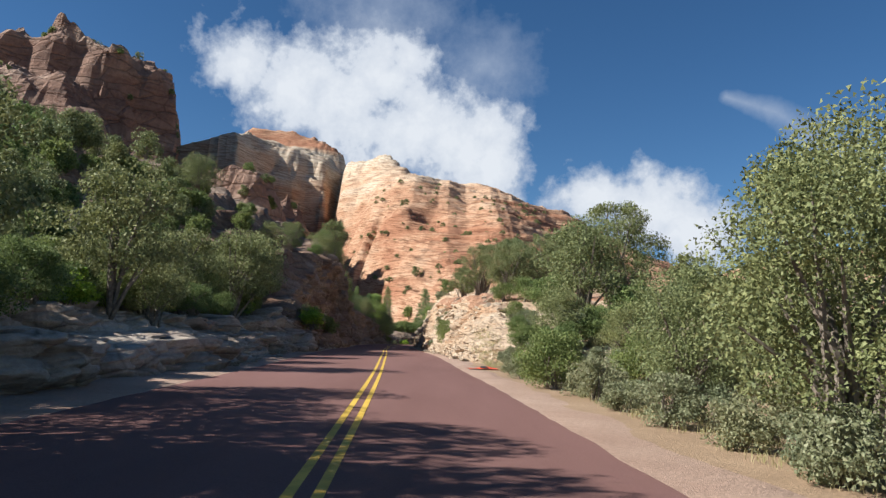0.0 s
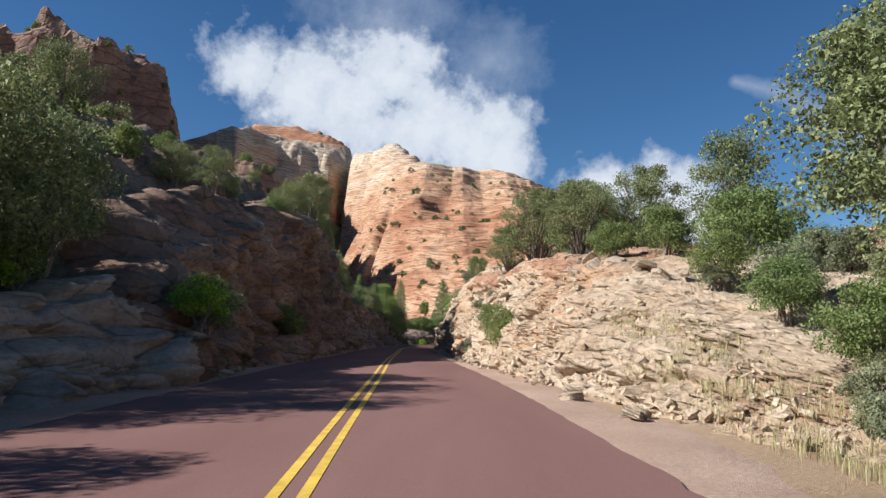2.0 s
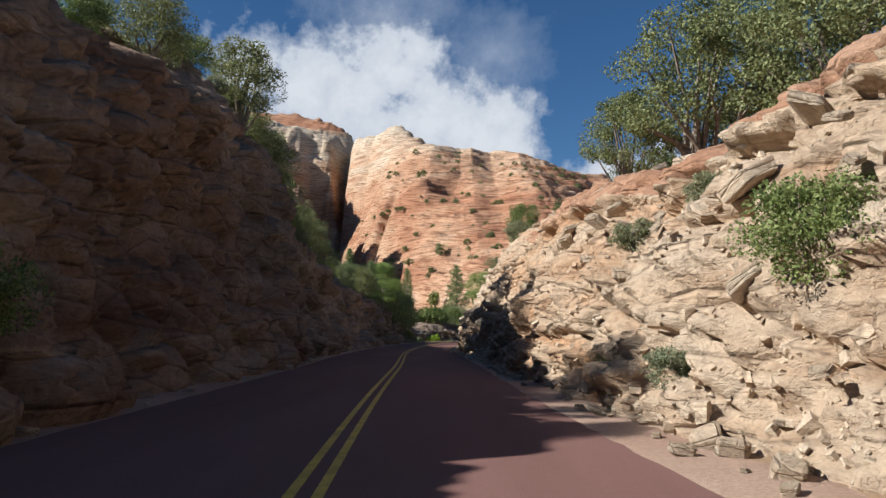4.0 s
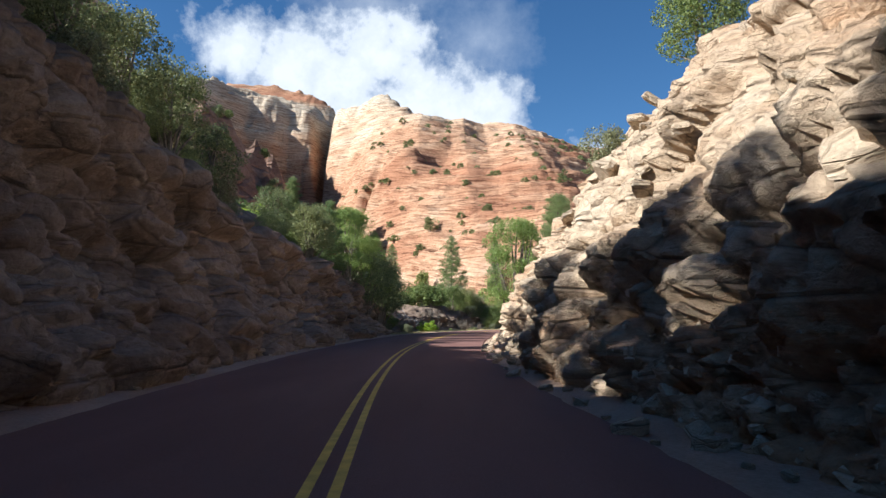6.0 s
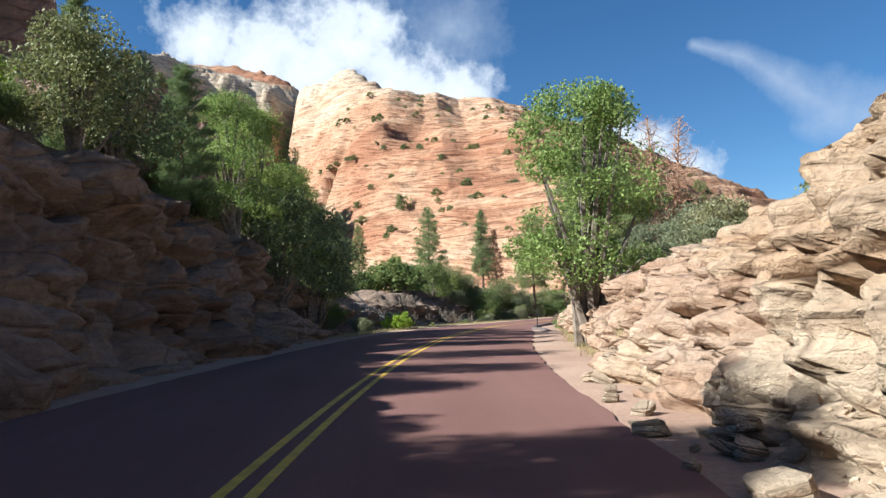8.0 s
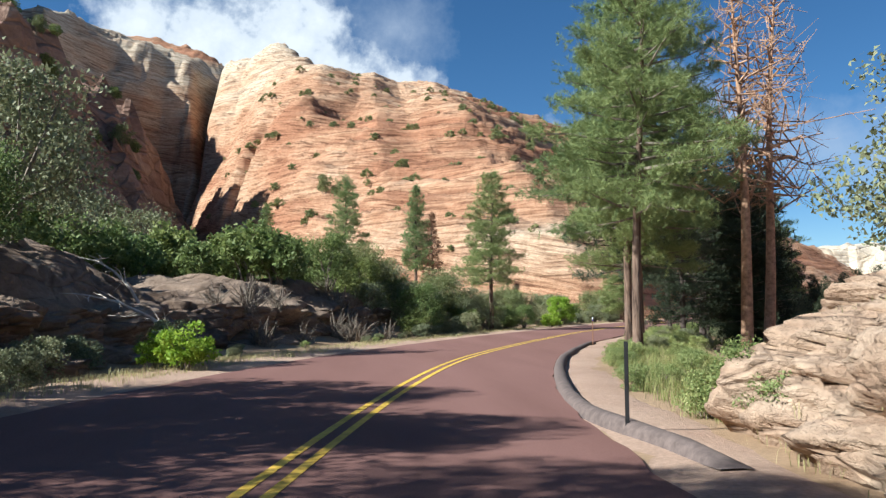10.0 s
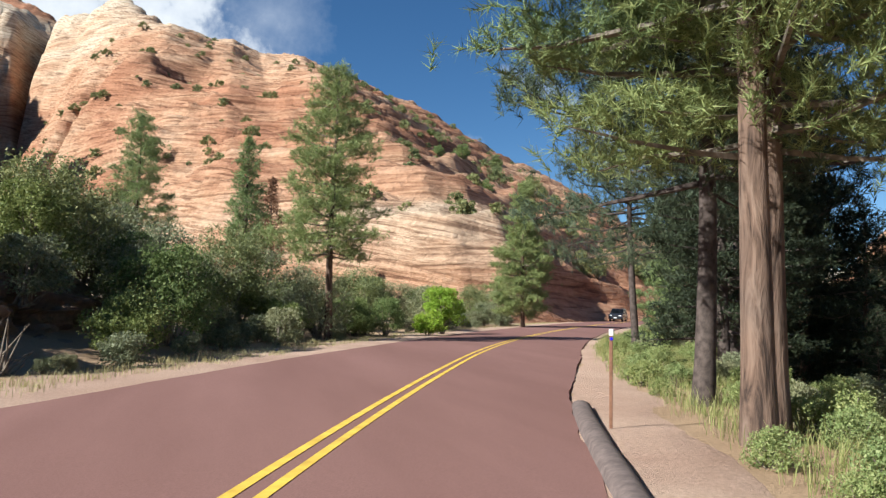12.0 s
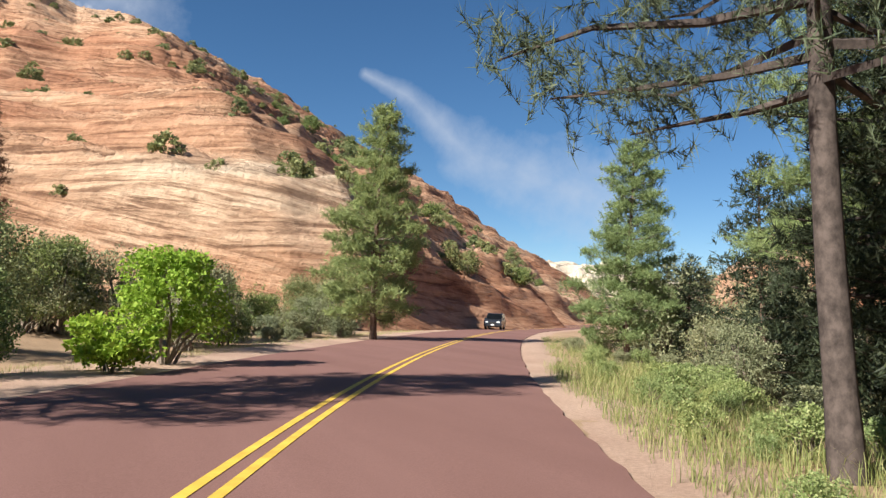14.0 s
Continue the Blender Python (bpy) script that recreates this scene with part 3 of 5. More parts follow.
ROCK_STONE = rock_material("loose pale sandstone", (0.64, 0.53, 0.40), (0.58, 0.45, 0.32), (0.52, 0.36, 0.24), (0.42, 0.30, 0.20), 0.5, 6.0, 0.10)
RED = plain("orange-red plastic sheet", (0.80, 0.10, 0.035), 0.45, 0, 0.15, 5.0)
BLACK = plain("dull black rubber", (0.020, 0.020, 0.022), 0.7, 0, 0.3, 12.0)
WHITE = plain("white plastic", (0.80, 0.80, 0.78), 0.4, 0, 0.08, 20.0)
BLUE = plain("blue reflector", (0.03, 0.03, 0.75), 0.25, 0, 0.1, 30.0)
BROWN = plain("brown painted stake", (0.25, 0.13, 0.08), 0.7, 0, 0.25, 9.0)
METAL = plain("grey alloy", (0.45, 0.46, 0.48), 0.35, 0.9, 0.1, 9.0)
CAR_PAINT = plain("dark grey car paint", (0.035, 0.040, 0.050), 0.22, 0.3, 0.08, 2.0)
CAR_GLASS = plain("dark tinted glass", (0.012, 0.014, 0.016), 0.05, 0.0, 0.1, 1.0)


def bark():
    """Plated bark: long scales with dark furrows between them."""
    m, t, b = material("plated pine bark", 0.95)
    furrow = tex(t, "ShaderNodeTexNoise", 9.0, (1, 1, 0.16), 5, 0.6, 0.8)
    plate = tex(t, "ShaderNodeTexNoise", 2.2, (1, 1, 0.5), 4, 0.6)
    col = ramp(t, furrow, [(0.36, (0.045, 0.032, 0.026)), (0.48, (0.15, 0.102, 0.076)), (0.66, (0.24, 0.175, 0.135))])
    col = blend(t, col, ramp(t, plate, [(0.35, (0.72, 0.70, 0.70)), (0.65, (1.2, 1.1, 1.02))]), 0.8, "MULTIPLY")
    t.links.new(col, b.inputs["Base Color"])
    bump(t, b, furrow, 1.0, 0.06)
    return m


BARK = bark()
# Bark darkened to stand in for the shade on these trunks.
BARK_SHADED = plain("furrowed bark with shade in the colour", (0.075, 0.058, 0.050), 0.95, 0, 0.5, 7.0)
BARK_PALE = plain("bleached grey wood", (0.50, 0.45, 0.39), 0.9, 0, 0.3, 6.0)
BARK_TAN = plain("bare weathered tan wood", (0.36, 0.22, 0.14), 0.9, 0, 0.4, 5.0)
BARK_GREY = plain("grey weathered bark", (0.20, 0.165, 0.13), 0.95, 0, 0.45, 6.0)


# ------------------------------------------------------------------ mesh helpers
def mesh_object(name, verts, faces, mat, parent=None, label="", smooth_=False):
    me = bpy.data.meshes.new(name)
    me.from_pydata(np.asarray(verts).tolist() if not isinstance(verts, list) else verts, [], faces if isinstance(faces, list) else faces.tolist())
    me.materials.append(mat)
    if smooth_:
        me.polygons.foreach_set("use_smooth", [True] * len(me.polygons))
    me.update()
    ob = new(name, me)
    if parent:
        ob.parent = parent
    if label:
        tagged(ob, label)
    return ob


def part(name, bm, mat, parent, label=""):
    me = bpy.data.meshes.new(name)
    bm.to_mesh(me)
    bm.free()
    me.materials.append(mat)
    ob = new(name, me)
    ob.parent = parent
    if label:
        tagged(ob, label)
    return ob


def grid_faces(nu, nv):
    i = np.arange(nu - 1)[:, None] * nv + np.arange(nv - 1)[None, :]
    return np.stack([i, i + nv, i + nv + 1, i + 1], -1).reshape(-1, 4)


def sheet(name, px, py, pz, mat, label="", smooth_=True, flip=False):
    nu, nv = px.shape
    f = grid_faces(nu, nv)
    if flip:
        f = f[:, ::-1]
    return tagged(mesh_object(name, np.stack([px, py, pz], -1).reshape(-1, 3), f, mat, None, "", smooth_), label, kind="structure")

# ------------------------------------------------------------------ ground, road, rock
def spaced(stops, steps):
    """Places along an axis: from stop to stop with so many steps each."""
    out = []
    for a, b, n in zip(stops[:-1], stops[1:], steps):
        out += list(np.linspace(a, b, n, endpoint=False))
    return np.array(out + [stops[-1]])


gx = spaced([-3200, -700, -150, -40, 60, 180, 800, 3200], [12, 22, 36, 130, 60, 30, 14])
gy = spaced([-2600, -400, -40, 60, 160, 262, 430, 1000, 3800], [10, 24, 70, 60, 110, 40, 24, 14])
GX, GY = np.meshgrid(gx, gy, indexing="ij")
GZ = ground_z(GX, GY)
sheet("ground", GX, GY, GZ, EARTH, "dry sandy earth with scattered stones and scrub")


def pinch(y):
    """The inner lane is narrower in the bend."""
    return (0.6 + 0.12 * smooth(164, 175, y)) * smooth(150, 161, y) * smooth(194, 179, y)


def ribbon(name, y0, y1, step, cuts, mat, label, lift=None, ragged=0.0, worn=0.0):
    """A strip along the road; cuts: offsets from the centre line with the height of each above the road's level."""
    ys = np.arange(y0, y1 + step, step)
    d = np.array([c[0] for c in cuts])
    h = np.array([c[1] for c in cuts])
    Y, D = np.meshgrid(ys, d, indexing="ij")
    D = D + ragged * fbm(Y * 0.45, D * 0.9, Y * 0 + 2, 3) * smooth(4.3, 5.0, np.abs(D))
    D = D + worn * fbm(Y * 1.9, D * 0.3, Y * 0 + 5, 3) * smooth(2.9, 3.3, np.abs(D))
    D = D - np.where(D > 3, pinch(Y), 0)
    D = D - np.where(D < -3, 0.45 * smooth(140, 156, Y) * smooth(198, 184, Y), 0)
    px, py = beside(Y, D)
    return sheet(name, px, py, level(Y) + h[None, :] + (lift(Y, D) if lift else 0), mat, label, flip=True)


ROAD = ribbon("road", -120, 330, 0.4, [(ROAD_L, -0.08), (ROAD_L + 0.03, 0.0), (-2.2, 0.03), (-0.3, 0.048), (0.3, 0.048), (1.7, 0.03), (ROAD_R - 0.03, 0.0), (ROAD_R, -0.08)], ASPHALT,
       "reddish-brown chip-seal two-lane mountain road", worn=0.045)
ROAD.data.polygons.foreach_set("use_smooth", [False] * len(ROAD.data.polygons))
edge_wave = lambda Y, D: 0.03 * fbm(Y * 0.6, D * 0.7, Y * 0, 3) - 0.02
ribbon("shoulder_left", -120, 330, 0.5, [(-7.6, -0.05), (-6.6, 0.0), (-5.6, 0.02), (-4.9, 0.005), (-4.4, -0.005), (-4.2, -0.03)], GRAVEL, "pale dusty gravel shoulder beside the road", edge_wave, 0.5)
ribbon("shoulder_right", -120, 330, 0.5, [(3.2, -0.03), (3.45, -0.005), (3.8, 0.0), (4.2, 0.01), (4.7, -0.02), (5.2, -0.12)], GRAVEL, "pale dusty gravel shoulder beside the road", edge_wave, 0.45)
for d0 in (-0.17, 0.07):
    ribbon("centre_line", -120, 330, 1.0, [(d0, 0.054), (d0 + 0.10, 0.054)], YELLOW, "worn yellow painted centre line")


def bank(name, ys, side, mat, label, size=1.0, back=16.0, rows=90, seed=0, layer=0.55, length=1.3, chunk=1.0, beds=0.5, whole=0.32):
    """A rock cut: the face is laid out along its slope and pushed out by beds, blocks and fine breakage."""
    face, foot, width, fn = (RIGHT_H, RIGHT_F, RIGHT_W, bank_right) if side > 0 else (LEFT_H, LEFT_F, LEFT_W, bank_left)
    yk = RIGHT_Y if side > 0 else LEFT_Y
    n_face = int(rows * 0.68)
    u = np.concatenate([np.linspace(-0.06, 1.0, n_face), 1.0 + (np.linspace(0, 1, (rows - n_face) * (1 if side > 0 else 2) + 1)[1:]) ** 1.35, np.linspace(2.08, 3.0, 12)])
    Y, U = np.meshgrid(ys, u, indexing="ij")
    f, w, h = (np.interp(Y, yk, a) for a in (foot, width, face))
    frac = np.clip(U, -0.06, 1)
    dd = f + w * np.where(frac < 0, frac, np.interp(frac, FACE_Z, FACE_D) if side > 0 else np.interp(frac, WALL_Z, WALL_D) * smooth(47, 55, Y) + np.interp(frac, LEDGE_Z, LEDGE_D) * smooth(55, 47, Y)) + np.maximum(U - 1, 0) * back
    zz = fn(Y, side * dd)
    zz = np.where(U < 0, -0.35, zz)
    zz = zz * (1 - smooth(2.0, 2.95, U)) - 3.0 * smooth(2.3, 3.0, U)          # falls away behind
    if side < 0:
        zz = zz * smooth(-66, -36, Y) - 1.0 * smooth(-56, -66, Y)
    # break-up
    on = smooth(0, 1.0, h) * smooth(-0.08, 0.05, U)
    zz = zz - 0.9 * smooth(0.5, 0.0, h)
    tiltz = zz + 0.10 * Y
    big, j1 = cells(Y / (1.9 * chunk), tiltz / (1.35 * chunk), dd / (1.9 * chunk), seed)
    mid, j2 = cells(Y / (0.75 * chunk), tiltz / (0.55 * chunk), dd / (0.75 * chunk), seed + 3)
    small, j3 = cells(Y / 0.36, zz / 0.26, dd / 0.36, seed + 6)
    calm = whole + (1 - whole) * smooth(-0.1, 0.45, fbm(Y * 0.11, zz * 0.2, dd * 0.1 + seed, 2))      # some faces are whole, some shattered
    push = size * (0.85 * chunk * big + calm * (0.42 * chunk * mid + 0.16 * small) + beds * (smooth(100, 88, Y) if side > 0 else 1) * blocks(Y, tiltz, dd, layer, length, seed) + 0.6 * fbm(Y * 0.16, zz * 0.22, dd * 0.16 + seed, 3))
    push = push - size * chunk * (0.22 * (1 - smooth(0, 0.10, j1)) + 0.34 * (1 - smooth(0, 0.45, j1)) ** 2) - size * calm * (0.10 * (1 - smooth(0, 0.14, j2)) + 0.14 * (1 - smooth(0, 0.45, j2)) ** 2)
    push = push + 0.13 * fbm(Y * 1.1, tiltz * 1.6, dd * 1.1 + seed, 4, 0.6) + 0.05 * ridged(Y * 2.2, tiltz * 4.0, dd * 2.2 + seed, 2)
    if side > 0:        # shattered slabs low in the first stretch, whole rock further on, and a red capping bed that overhangs
        shatter = smooth(96, 80, Y)
        push = push - size * (0.30 + 0.15 * shatter) * chunk * big
        twist = 1.2 * fbm(Y * 0.22, zz * 0.3, dd * 0.2 + 3, 2)
        slab, j4 = cells((Y + (0.5 + twist) * zz) / 0.62, (zz - (0.4 + twist) * Y * 0.3) / 0.30, dd / 0.55, seed + 8)
        push = push + shatter * (0.34 + 0.66 * smooth(66, 56, Y)) * (0.26 * slab - 0.05 * (1 - smooth(0, 0.16, j4)))
        face, j5 = cells(Y / 1.1, (zz + 0.2 * Y) / 0.8, dd / 1.1, seed + 12)
        push = push + (1 - shatter) * (0.42 * face - 0.16 * (1 - smooth(0, 0.08, j5)) + 0.07 * ridged(Y * 1.6, zz * 2.0, dd * 1.6, 4))
        push = push + 0.55 * smooth(0.84, 0.88, U) * smooth(1.12, 1.0, U) * smooth(54, 60, Y) * smooth(94, 88, Y) * (0.6 + 0.6 * blocks(Y, zz, dd, 0.35, 0.9, 4))
    flat = smooth(0.85, 1.2, U)
    dd = dd - push * on * (1 - 0.7 * flat) - 0.15 * on
    zz = zz + push * on * (0.22 + 0.35 * flat)
    px, py = beside(Y, side * dd)
    return sheet(name, px, py, level(Y) + zz, mat, label, True, side < 0)


BANK_R = bank("rock_bank_right", np.arange(35.0, 161.0, 0.11), 1, ROCK_RIGHT, "pale broken sandstone road cut with loose slabs", 0.70, 22.0, 124, 3, 0.7, 1.8, 1.15, 0.25, 0.5)


def reddened(ob):
    """Gives the capping bed and the low far end of the right cut their redder rock."""
    me = ob.data
    me.materials.append(ROCK_CAP)
    me.materials.append(ROCK_END)
    n = len(me.polygons)
    c = np.empty(n * 3)
    me.polygons.foreach_get("center", c)
    c = c.reshape(-1, 3)
    d, y = offset(c[:, 0], c[:, 1])
    h = c[:, 2] - level(y)
    top = np.interp(y, RIGHT_Y, RIGHT_H)
    wave = fbm(c[:, 0] * 0.5, c[:, 1] * 0.3, c[:, 2] * 0.8, 3)
    red = ((h > top * 0.90 + 0.35 * wave) & (h < top + 1.2) & (y > 57) & (y < 93)) + 2 * (y + 5 * wave > 128)
    me.polygons.foreach_set("material_index", red.astype(np.int32))
    me.update()


reddened(BANK_R)
BANK_LEDGE = bank("rock_ledge_left", np.concatenate([np.arange(-66, -6, 1.0), np.arange(-6, 48.8, 0.15)]), -1, ROCK_LEDGE, "pale weathered sandstone ledge below a scrubby slope", 0.8, 60.0, 110, 9, 0.75, 3.0, 1.2, 0.95)
BANK_L = bank("rock_bank_left", np.arange(48.6, 198.5, 0.145), -1, ROCK_LEFT_SHADED, "shaded red bedded sandstone road cut below a scrubby slope", 0.8, 60.0, 110, 9, 0.75, 3.0, 1.2, 0.95)



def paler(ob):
    """Further along, the left wall is cut in grey-tan beds, their colour darkened for shade."""
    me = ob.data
    me.materials.append(ROCK_TAN_SHADED)
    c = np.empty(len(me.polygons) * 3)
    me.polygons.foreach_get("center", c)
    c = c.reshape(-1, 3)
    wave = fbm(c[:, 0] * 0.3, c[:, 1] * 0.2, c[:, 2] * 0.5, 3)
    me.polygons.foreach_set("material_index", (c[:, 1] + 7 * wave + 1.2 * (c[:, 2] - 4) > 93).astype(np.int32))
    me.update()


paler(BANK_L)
mx_, my_ = np.meshgrid(MOUNTAIN * spaced([-330, -140, -90, -10, 75, 130, 200], [60, 36, 72, 120, 38, 22]), MOUNTAIN * spaced([215, 226, 275, 400, 480, 640], [8, 98, 125, 60, 50]), indexing="ij")
sheet("mountain", mx_, my_, mountain_z(mx_, my_), ROCK_FAR, "domed red and cream slickrock mountain with ledges", True)
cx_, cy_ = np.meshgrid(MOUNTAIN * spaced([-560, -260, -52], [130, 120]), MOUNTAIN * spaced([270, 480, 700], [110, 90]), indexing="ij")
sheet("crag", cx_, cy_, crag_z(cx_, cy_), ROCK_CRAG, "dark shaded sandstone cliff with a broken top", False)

# the red hillside beyond the creek, and a pale mesa far off
hy, hd = np.meshgrid(np.arange(118, 360, 1.2), np.linspace(17, 150, 110), indexing="ij")
hx_, hy_ = beside(hy, hd)
rise_h = smooth(15, 44, hd + 5 * fbm(hx_ * 0.05, hy_ * 0.05, hx_ * 0, 3)) * (12 + 12 * smooth(175, 227, hy)) + 0.12 * np.maximum(hd - 50, 0)
push_h, joint_h = cells(hx_ / 5, hy_ / 5, rise_h / 3.5, 8)
sheet("hillside_right", hx_, hy_, -2.6 + rise_h * smooth(118, 159, hy) + smooth(20, 40, hd) * (1.6 * push_h + 1.5 * fbm(hx_ * 0.1, hy_ * 0.1, hx_ * 0, 4)), ROCK_FAR, "reddish broken rock hillside behind the trees", False)
ma, mr = np.meshgrid(np.radians(np.linspace(20, 75, 120)), np.linspace(760, 1250, 50), indexing="ij")
mesa = 72 * smooth(800, 860, mr + 40 * fbm(ma * 22, mr * 0.01, ma * 0, 3)) * (0.72 + 0.28 * smooth(0.2, -0.3, fbm(ma * 9, ma * 0, ma * 0 + 4, 3))) + 6 * fbm(ma * 60, mr * 0.05, ma * 0, 3)
sheet("mesa", np.sin(ma) * mr, 100 + np.cos(ma) * mr, mesa - 6, ROCK_PALE, "far pale cream mesa with sheer sides", False)


def kerb_strip():
    """A low rounded kerb of asphalt along the inside of the bend."""
    ys = np.arange(154.2, 181.6, 0.5)
    prof = [(3.35, -0.06), (3.40, 0.07), (3.46, 0.105), (3.55, 0.11), (3.64, 0.06), (3.68, -0.04)]
    Y, K = np.meshgrid(ys, np.arange(len(prof)), indexing="ij")
    d = np.array([p[0] for p in prof])[K] + 0.6 * smooth(158, 154.2, Y) - pinch(Y)
    x_, y_ = beside(Y, d)
    z = level(Y) + np.array([p[1] for p in prof])[K] * smooth(154.0, 155.2, Y) * smooth(181.8, 180.9, Y) + 0.012 * fbm(Y * 1.3, d * 3, Y * 0, 2)
    return sheet("kerb", x_, y_, z, KERB, "low grey asphalt kerb along the bend", True, True)


kerb_strip()


# ------------------------------------------------------------------ plants
def tube(verts, faces, path, radii, sides=6):
    base = len(verts)
    for i, (p, r) in enumerate(zip(path, radii)):
        a = path[min(i + 1, len(path) - 1)] - path[max(i - 1, 0)]
        q = Vector((0, 0, 1)).rotation_difference(Vector(a))
        for s in range(sides):
            ang = 2 * math.pi * s / sides
            verts.append(tuple(Vector(p) + q @ Vector((r * math.cos(ang), r * math.sin(ang), 0))))
    for i in range(len(path) - 1):
        for s in range(sides):
            a, b = base + i * sides + s, base + i * sides + (s + 1) % sides
            faces.append((a, b, b + sides, a + sides))


def leaves(centres, size, rng, flat=0.0, aspect=0.75):
    """Small pointed leaves round the given places."""
    n = len(centres)
    a = rng.normal(size=(n, 3))
    a /= np.linalg.norm(a, axis=1)[:, None]
    b = np.cross(a, rng.normal(size=(n, 3)))
    b /= np.linalg.norm(b, axis=1)[:, None]
    s = size * rng.uniform(0.6, 1.35, (n, 1))
    c = np.asarray(centres)
    v = np.stack([c - a * s * 0.5 - b * s * 0.45 * aspect, c - a * s * 0.4 + b * s * 0.6 * aspect, c + a * s * 0.6], 1).reshape(-1, 3)
    return v, np.arange(n * 3).reshape(-1, 3)


def needles(centres, outward, length, width, count, rng):
    """Tufts of needles: narrow blades that fan out from each twig end."""
    n = len(centres)
    c = np.repeat(centres, count, 0)
    twig = outward + rng.normal(size=(n, 3)) * 0.5
    twig /= np.linalg.norm(twig, axis=1)[:, None] + 1e-6
    c = c + np.repeat(twig, count, 0) * rng.uniform(-1.3, 0.6, (n * count, 1)) * length
    o = np.repeat(twig, count, 0) * 0.6 + rng.normal(size=(n * count, 3)) * 0.5
    o /= np.linalg.norm(o, axis=1)[:, None] + 1e-6
    s = np.cross(o, rng.normal(size=o.shape))
    s /= np.linalg.norm(s, axis=1)[:, None] + 1e-6
    l = length * rng.uniform(0.6, 1.25, (n * count, 1))
    v = np.stack([c - s * width * 0.5, c + s * width * 0.5, c + o * l], 1).reshape(-1, 3)
    return v, np.arange(n * count * 3).reshape(-1, 3)


PATTERNS = []          # copied where they are wanted, and removed at the end


def pattern(root):
    PATTERNS.append(root)
    return root


def make_pine(seed, height, bare=0.25, spread=0.2, dense=1.0, mat=None, bark=None, lean=0.0, radius=None, blade=(0.24, 0.045, 11)):
    rng = np.random.RandomState(seed)
    root = new("pine_tree")
    v, f = [], []
    r0 = radius or height * 0.0155
    wob = rng.uniform(-1, 1, (2, 3))
    axis = lambda h: Vector((lean * h + 0.012 * height * (wob[0, 0] * math.sin(h * 2.2 / height * 3) + wob[0, 1] * h / height), 0.012 * height * wob[1, 0] * math.sin(h / height * 5), h))
    hs = np.linspace(-0.4, height * 0.97, 12)
    tube(v, f, [axis(h) for h in hs], [max(0.02, r0 * (1 - 0.9 * max(h, 0) / height)) * (1.25 if h < 0.1 else 1) for h in hs], 9)
    trunk = mesh_object("trunk", v, f, bark or BARK, root, "", True)
    bv, bf, tips, outs = [], [], [], []
    n = int(height * 7.0)
    for i in range(n):
        q = i / n
        h = height * (bare + (0.985 - bare) * q)
        ang = i * 2.4 + rng.uniform(-0.5, 0.5)
        shape_ = (0.55 + 0.45 * math.sin(min(1, q * 2.6 + 0.25) * math.pi * 0.5)) * (1 - q) ** 0.62 + 0.05
        reach = height * spread * shape_ * rng.uniform(0.6, 1.2)
        start = axis(h)
        rise = 0.45 * q - 0.16 + rng.uniform(-0.12, 0.12)
        way = Vector((math.cos(ang), math.sin(ang), rise))
        path = [start + way * reach * s + Vector((0, 0, 0.10 * reach * (s * s) + 0.05 * reach * rng.uniform(-1, 1) * s)) for s in (0, 0.35, 0.7, 1.0)]
        if dense <= 0.05:
            path = [p + Vector((rng.normal(), rng.normal(), rng.normal() * 1.3)) * reach * 0.13 * k for k, p in enumerate(path)]
            for b in range(4):
                q0 = path[1 + b % 2].lerp(path[2 + b % 2], rng.uniform(0.1, 0.9))
                q1 = q0 + (way * rng.uniform(0.0, 0.5) + Vector((rng.normal(), rng.normal(), rng.normal())) * 0.5) * reach * 0.4
                tube(bv, bf, [q0, q0.lerp(q1, 0.5) + Vector((0, 0, rng.normal() * 0.06 * reach)), q1], [0.012, 0.009, 0.004], 3)
        tube(bv, bf, path, [0.012 * height ** 0.5 * k * (0.5 + reach / (height * spread)) for k in (1, 0.7, 0.45, 0.15)], 4)
        m = max(8, int(reach * 24 * dense))
        for j in range(m):
            s = rng.uniform(0.28, 1.05) ** 0.75
            p = path[0].lerp(path[3], s)
            w_ = 0.26 * reach * (1.1 - s) + 0.13
            tips.append(p + Vector((rng.normal() * w_, rng.normal() * w_, 0.12 + rng.normal() * w_ * 0.42)))
            outs.append((way.x * 0.6, way.y * 0.6, 0.55))
    mesh_object("limb_wood", bv, bf, bark or BARK_GREY, trunk)
    if dense > 0.05:
        nv, nf = needles(np.array([tuple(p) for p in tips]), np.array(outs), *blade, rng)
        mesh_object("crown", nv, nf, mat or LEAF_PINE, trunk)
    return pattern(root)


